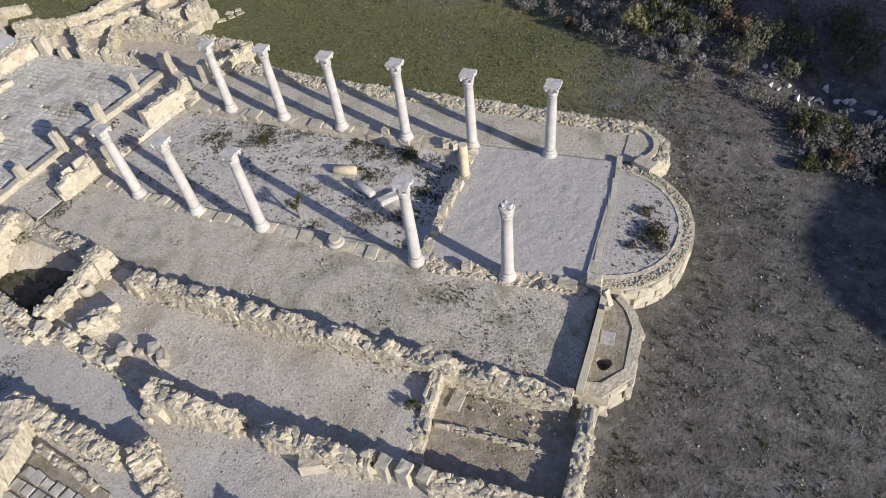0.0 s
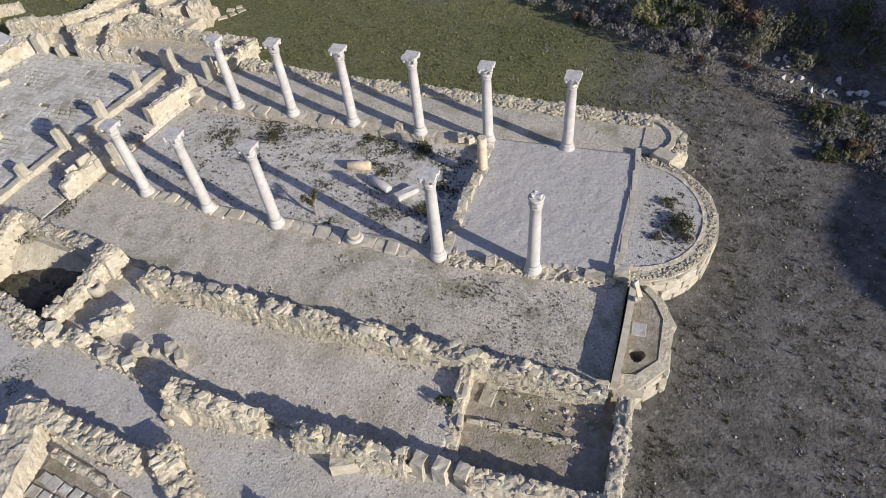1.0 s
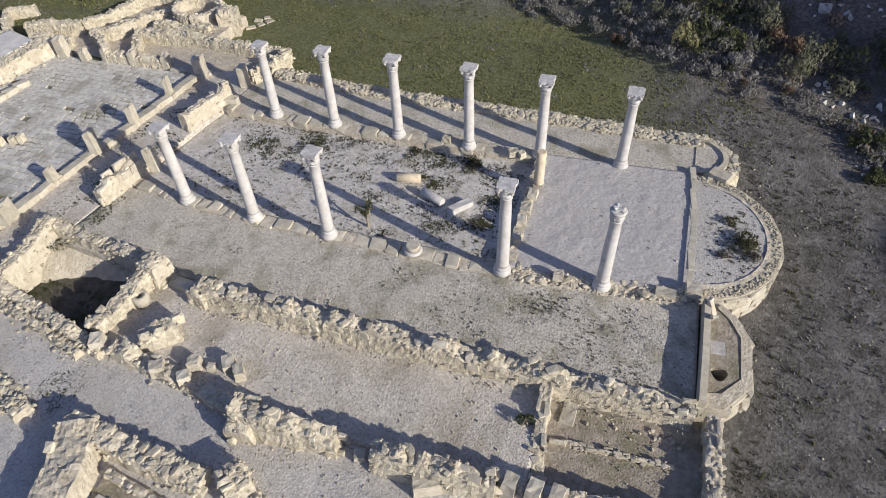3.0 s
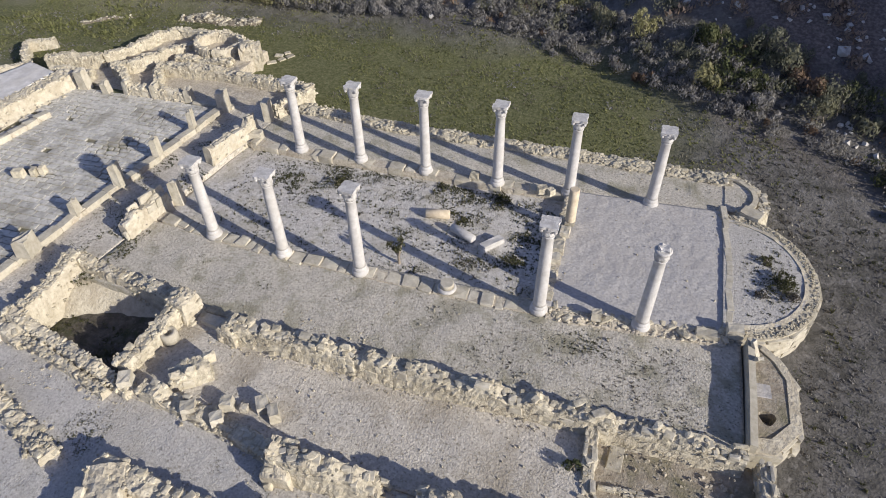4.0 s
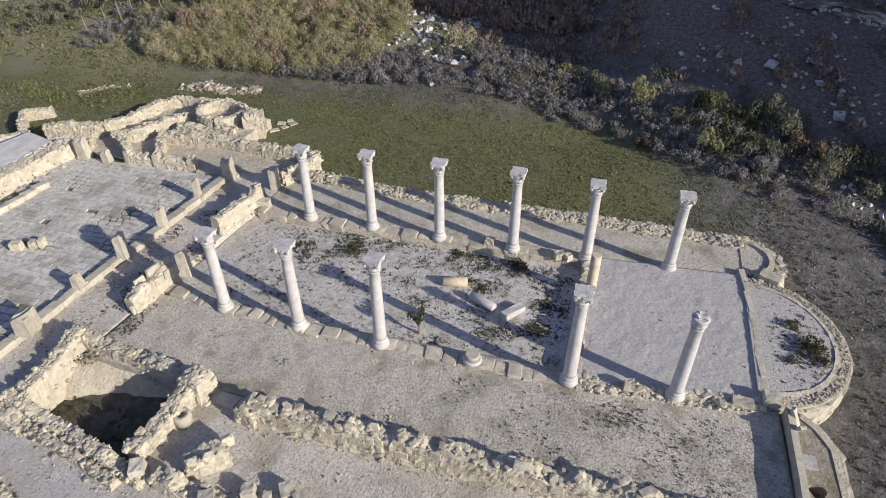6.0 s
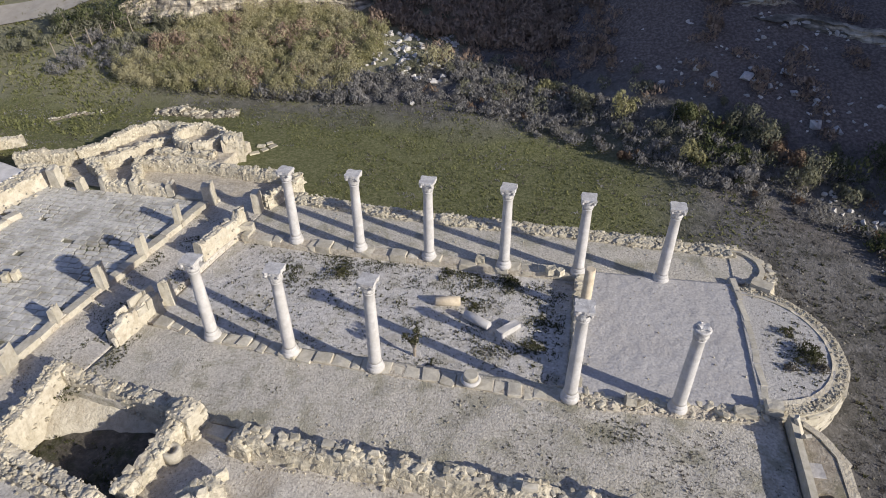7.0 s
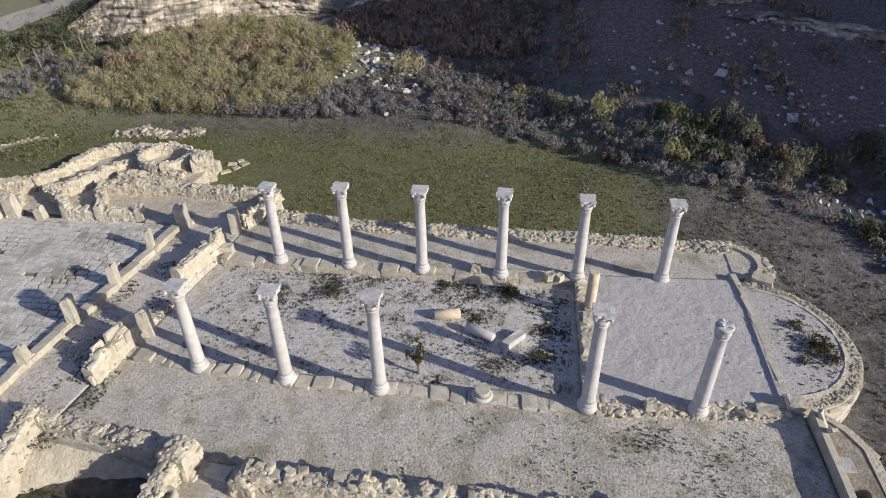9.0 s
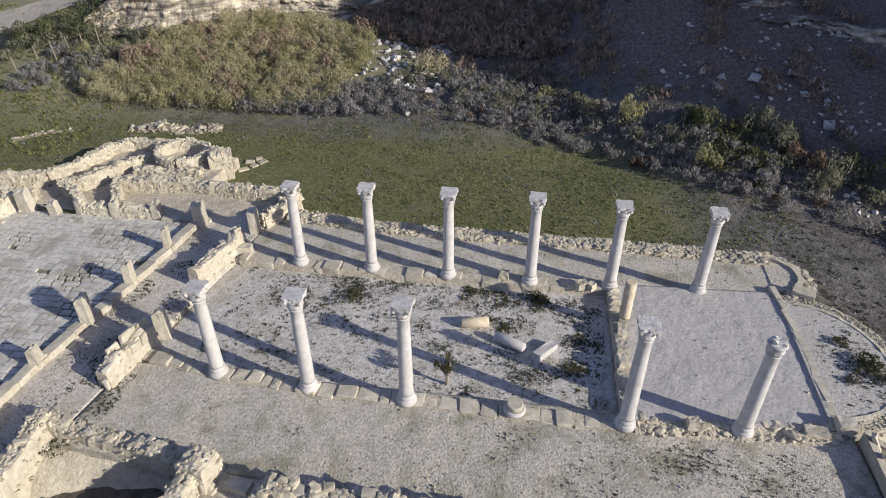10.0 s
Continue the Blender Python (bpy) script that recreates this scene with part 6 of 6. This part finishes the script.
for k, (x, y, s) in enumerate([(16.6, 13.1, 0.5), (17.0, 12.9, 0.4), (17.7, 12.5, 0.6), (18.7, 13.2, 0.5), (19.1, 12.6, 0.6), (19.7, 12.7, 0.5), (20.3, 12.2, 0.6), (20.9, 11.2, 0.7), (20.6, 11.7, 0.5), (18.1, 12.3, 0.35), (16.2, 13.6, 0.3), (19.5, 12.2, 0.3)]):
    boulder(x, y + 0.3, s * 0.62, 720 + k, "grey limestone rock among the scrub", "rocks among the scrub")
for k, (x, y) in enumerate(scatter(150, 16.2, 22, 10.5, 15, lambda x, y: abs(y - 13.9 + 0.5 * (x - 17)) < 0.45)):
    boulder(x, y, rnd.uniform(0.12, 0.34), 740 + k, "grey limestone rock among the scrub", "rocks among the scrub")
for k in range(9):
    boulder(18.1 + rnd.gauss(0, 0.22), 9.6 + rnd.gauss(0, 0.2), rnd.uniform(0.1, 0.2), 810 + k, "broken tile heap stone with a pinkish cast", "stones of a small heap")


def cliff(name, label, pts, height, depth, seed):
    """A ledged limestone face along a line, rising above the slope."""
    line = Line(pts)
    nu, nv = int(line.length / 0.18), 30
    v, f = [], []
    for i in range(nu + 1):
        p, way, side = line.at(line.length * i / nu)
        base = terrain(p.x, p.y) - 0.6
        taper = min(1.0, 0.25 + 2.2 * min(i, nu - i) / nu)
        for j in range(nv + 1):
            t = j / nv
            z = base + (height * taper + 0.6) * min(1.0, t * 1.25)
            bed = math.floor(t * 9 + 0.8 * noise.noise(Vector((i * 0.03, seed, 0))))
            ledge = 0.5 * bed / 9 + 0.5 * max(0.0, t - 0.8) * depth * 2
            rough = 0.45 * noise.noise(Vector((i * 0.05, bed * 1.7, seed))) + 0.34 * noise.noise(Vector((i * 0.16, bed * 3.1, seed + 4))) + 0.2 * noise.noise(Vector((i * 0.5, j * 0.6, seed + 8)))
            q = p + side * (ledge * depth * 0.6 + rough)
            v.append((q.x, q.y, z + 0.25 * rough))
    w = nv + 1
    for i in range(nu):
        for j in range(nv):
            f.append((i * w + j, (i + 1) * w + j, (i + 1) * w + j + 1, i * w + j + 1))
    return tagged(link_mesh(name, v, f, ROCK), label, "cliff", kind="structure")


cliff("cliff_knoll", "pale layered limestone cliff behind the brush", [(-25.6, 24.4), (-23.2, 24.7), (-20.6, 25.1), (-18.6, 26.2), (-16.2, 28.2), (-13.5, 29.0), (-10.6, 29.3), (-9.6, 30.6)], 4.5, 2.0, 3)
cliff("cliff_back", "shaded limestone ledge on the hillside", [(-9.6, 30.4), (-5.0, 31.5), (-1.0, 32.4), (4.0, 33.5)], 1.6, 1.5, 7)
cliff("cliff_upper", "pale rock ledge on the upper hillside", [(12.6, 26.2), (13.6, 25.9), (15.0, 26.1), (16.4, 26.4)], 0.35, 0.9, 13)
cliff("cliff_east", "pale rock ledge on the upper hillside", [(13.4, 25.0), (15.0, 24.7), (16.6, 24.9), (17.8, 24.6), (19.3, 23.9), (21.0, 23.3), (24.0, 22.4)], 0.55, 1.3, 9)

for k in range(34):
    t = rnd.random()
    x, y = 13.8 + 7.5 * t + rnd.gauss(0, 0.25), 25.2 - 1.6 * t * t + rnd.gauss(0, 0.2)
    boulder(x, y, rnd.choice((0.15, 0.2, 0.25, 0.4)), 900 + k, "pale broken rock along the upper ledge", "rocks along the upper ledge")

rv, rf = [], []
track = Line([(-60, 19.0), (-40, 23.5), (-31.8, 26.2), (-28.4, 29.0), (-24, 36.0)])
for i in range(41):
    p, way, side = track.at(track.length * i / 40)
    for o in (-1.3, 1.3):
        q = p + side * o
        rv.append((q.x, q.y, terrain(q.x, q.y) + 0.12))
    if i:
        rf.append((2 * i - 2, 2 * i - 1, 2 * i + 1, 2 * i))
tagged(link_mesh("road", rv, rf, ROAD), "pale dirt track beside the bushes", "road", kind="structure")

fence = new("fence")
tagged(fence, "thin wire fence on grey wooden posts", "fence")
FENCE = [(-27.4, 20.0), (-26.7, 21.1), (-26.0, 21.7), (-25.4, 22.3), (-24.8, 22.9), (-24.2, 23.6)]
for x, y in FENCE:
    bm = bmesh.new()
    bmesh.ops.create_cone(bm, segments=8, radius1=0.035, radius2=0.03, depth=1.2, cap_ends=True)
    ob = part("post", bm, WOOD, fence)
    ob.matrix_basis = pose(x, y, terrain(x, y) + 0.55, 3, -2, 0)
for z in (0.45, 0.75, 1.05):
    cu = bpy.data.curves.new("wire", "CURVE")
    cu.dimensions = "3D"
    cu.bevel_depth = 0.004
    sp = cu.splines.new("POLY")
    sp.points.add(len(FENCE) - 1)
    for pt, (x, y) in zip(sp.points, FENCE):
        pt.co = (x, y, terrain(x, y) + z, 1)
    cu.materials.append(WOOD)
    ob = new("wire", cu)
    ob.parent = fence

# ---- loose stones and pebbles on the floors ----
def pebbles(name, label, spots, mat, seed):
    """Small broken stones in one mesh. spots: x, y, z, size."""
    rnd = random.Random(seed)
    v, f = [], []
    for x, y, z, s in spots:
        i = len(v)
        a = rnd.uniform(0, math.tau)
        for k in range(4):
            b = a + k * math.pi / 2 + rnd.uniform(-0.4, 0.4)
            v.append((x + s * rnd.uniform(0.35, 0.6) * math.cos(b), y + s * rnd.uniform(0.35, 0.6) * math.sin(b), z - 0.01))
        for k in range(4):
            b = a + k * math.pi / 2 + rnd.uniform(-0.4, 0.4)
            v.append((x + s * rnd.uniform(0.2, 0.45) * math.cos(b), y + s * rnd.uniform(0.2, 0.45) * math.sin(b), z + s * rnd.uniform(0.3, 0.6)))
        f.append((i + 4, i + 5, i + 6, i + 7))
        for k in range(4):
            f.append((i + k, i + (k + 1) % 4, i + 4 + (k + 1) % 4, i + 4 + k))
    return tagged(link_mesh(name, v, f, mat), label, "pebbles", kind="stuff")


spots = []
for x0, x1, y0, y1, z, n in ((-3.5, 12, -4.0, -3.55, -0.2, 420), (-3.5, 12, -2.6, -2.2, -0.11, 160), (0, 12, -6.5, -6.1, -0.21, 200), (0, 12.4, -7.9, -7.2, -0.28, 420), (-10, -4, -6.9, -6.3, -0.28, 160),
                             (-3.5, 12, -2.4, 0, -0.11, 260), (-3.5, 8, -6.0, -3.6, -0.2, 260), (-6.6, 11.6, 8.0, 8.4, -0.1, 220), (-7, 11, 7, 8, -0.1, 120), (8.6, 12.2, -6, -3.4, -0.49, 520), (6.3, 11.6, 1, 6.6, 0.0, 160),
                             (-5, 3, -11, -8, -0.28, 300), (3, 12, -11, -7.5, -0.28, 300), (-8, 5.5, 1, 6, -0.32, 260), (12.0, 14.6, 1.0, 6.8, 0.09, 60)):
    spots += [(rnd.uniform(x0, x1), rnd.uniform(y0, y1), z, rnd.choice((0.02, 0.02, 0.025, 0.03, 0.03, 0.04, 0.05, 0.08))) for _ in range(n)]
pebbles("loose_stones", "small broken limestone pieces strewn on the floors", spots, STONE, 21)
spots = []
for i in range(520):
    a, k = radians(rnd.uniform(-96, 96)), rnd.uniform(0.0, 1.0)
    spots.append((11.9 + (2.44 + 0.27 * k) * math.cos(a), 3.85 + (2.64 + 0.31 * k) * math.sin(a), 0.05, rnd.uniform(0.04, 0.10)))
pebbles("apse_rubble", "grey rubble packing on top of the apse wall", spots, STONE, 22)
spots = [(x, y, terrain(x, y), rnd.choice((0.02, 0.03, 0.03, 0.04, 0.05, 0.09))) for x, y in scatter(2200, 12.8, 28, -14, 14, lambda x, y: ring(x, y) and clump(x, y, 0.4, 44) > -0.1)]
pebbles("field_stones", "pale stones strewn over the dry open ground", spots, STONE, 23)

rnd = random.Random(91)
spots = [(rnd.uniform(8.7, 12.3), -3.75 - abs(rnd.gauss(0, 0.35)), -0.42, rnd.choice((0.04, 0.05, 0.07, 0.1, 0.15))) for _ in range(60)]
spots += [(rnd.uniform(8.8, 12.3), rnd.uniform(-6.1, -4.0), -0.42, rnd.uniform(0.02, 0.05)) for _ in range(110)]
pebbles("side_room_rubble", "tumbled small stones on the side room floor", spots, MORTAR, 92)
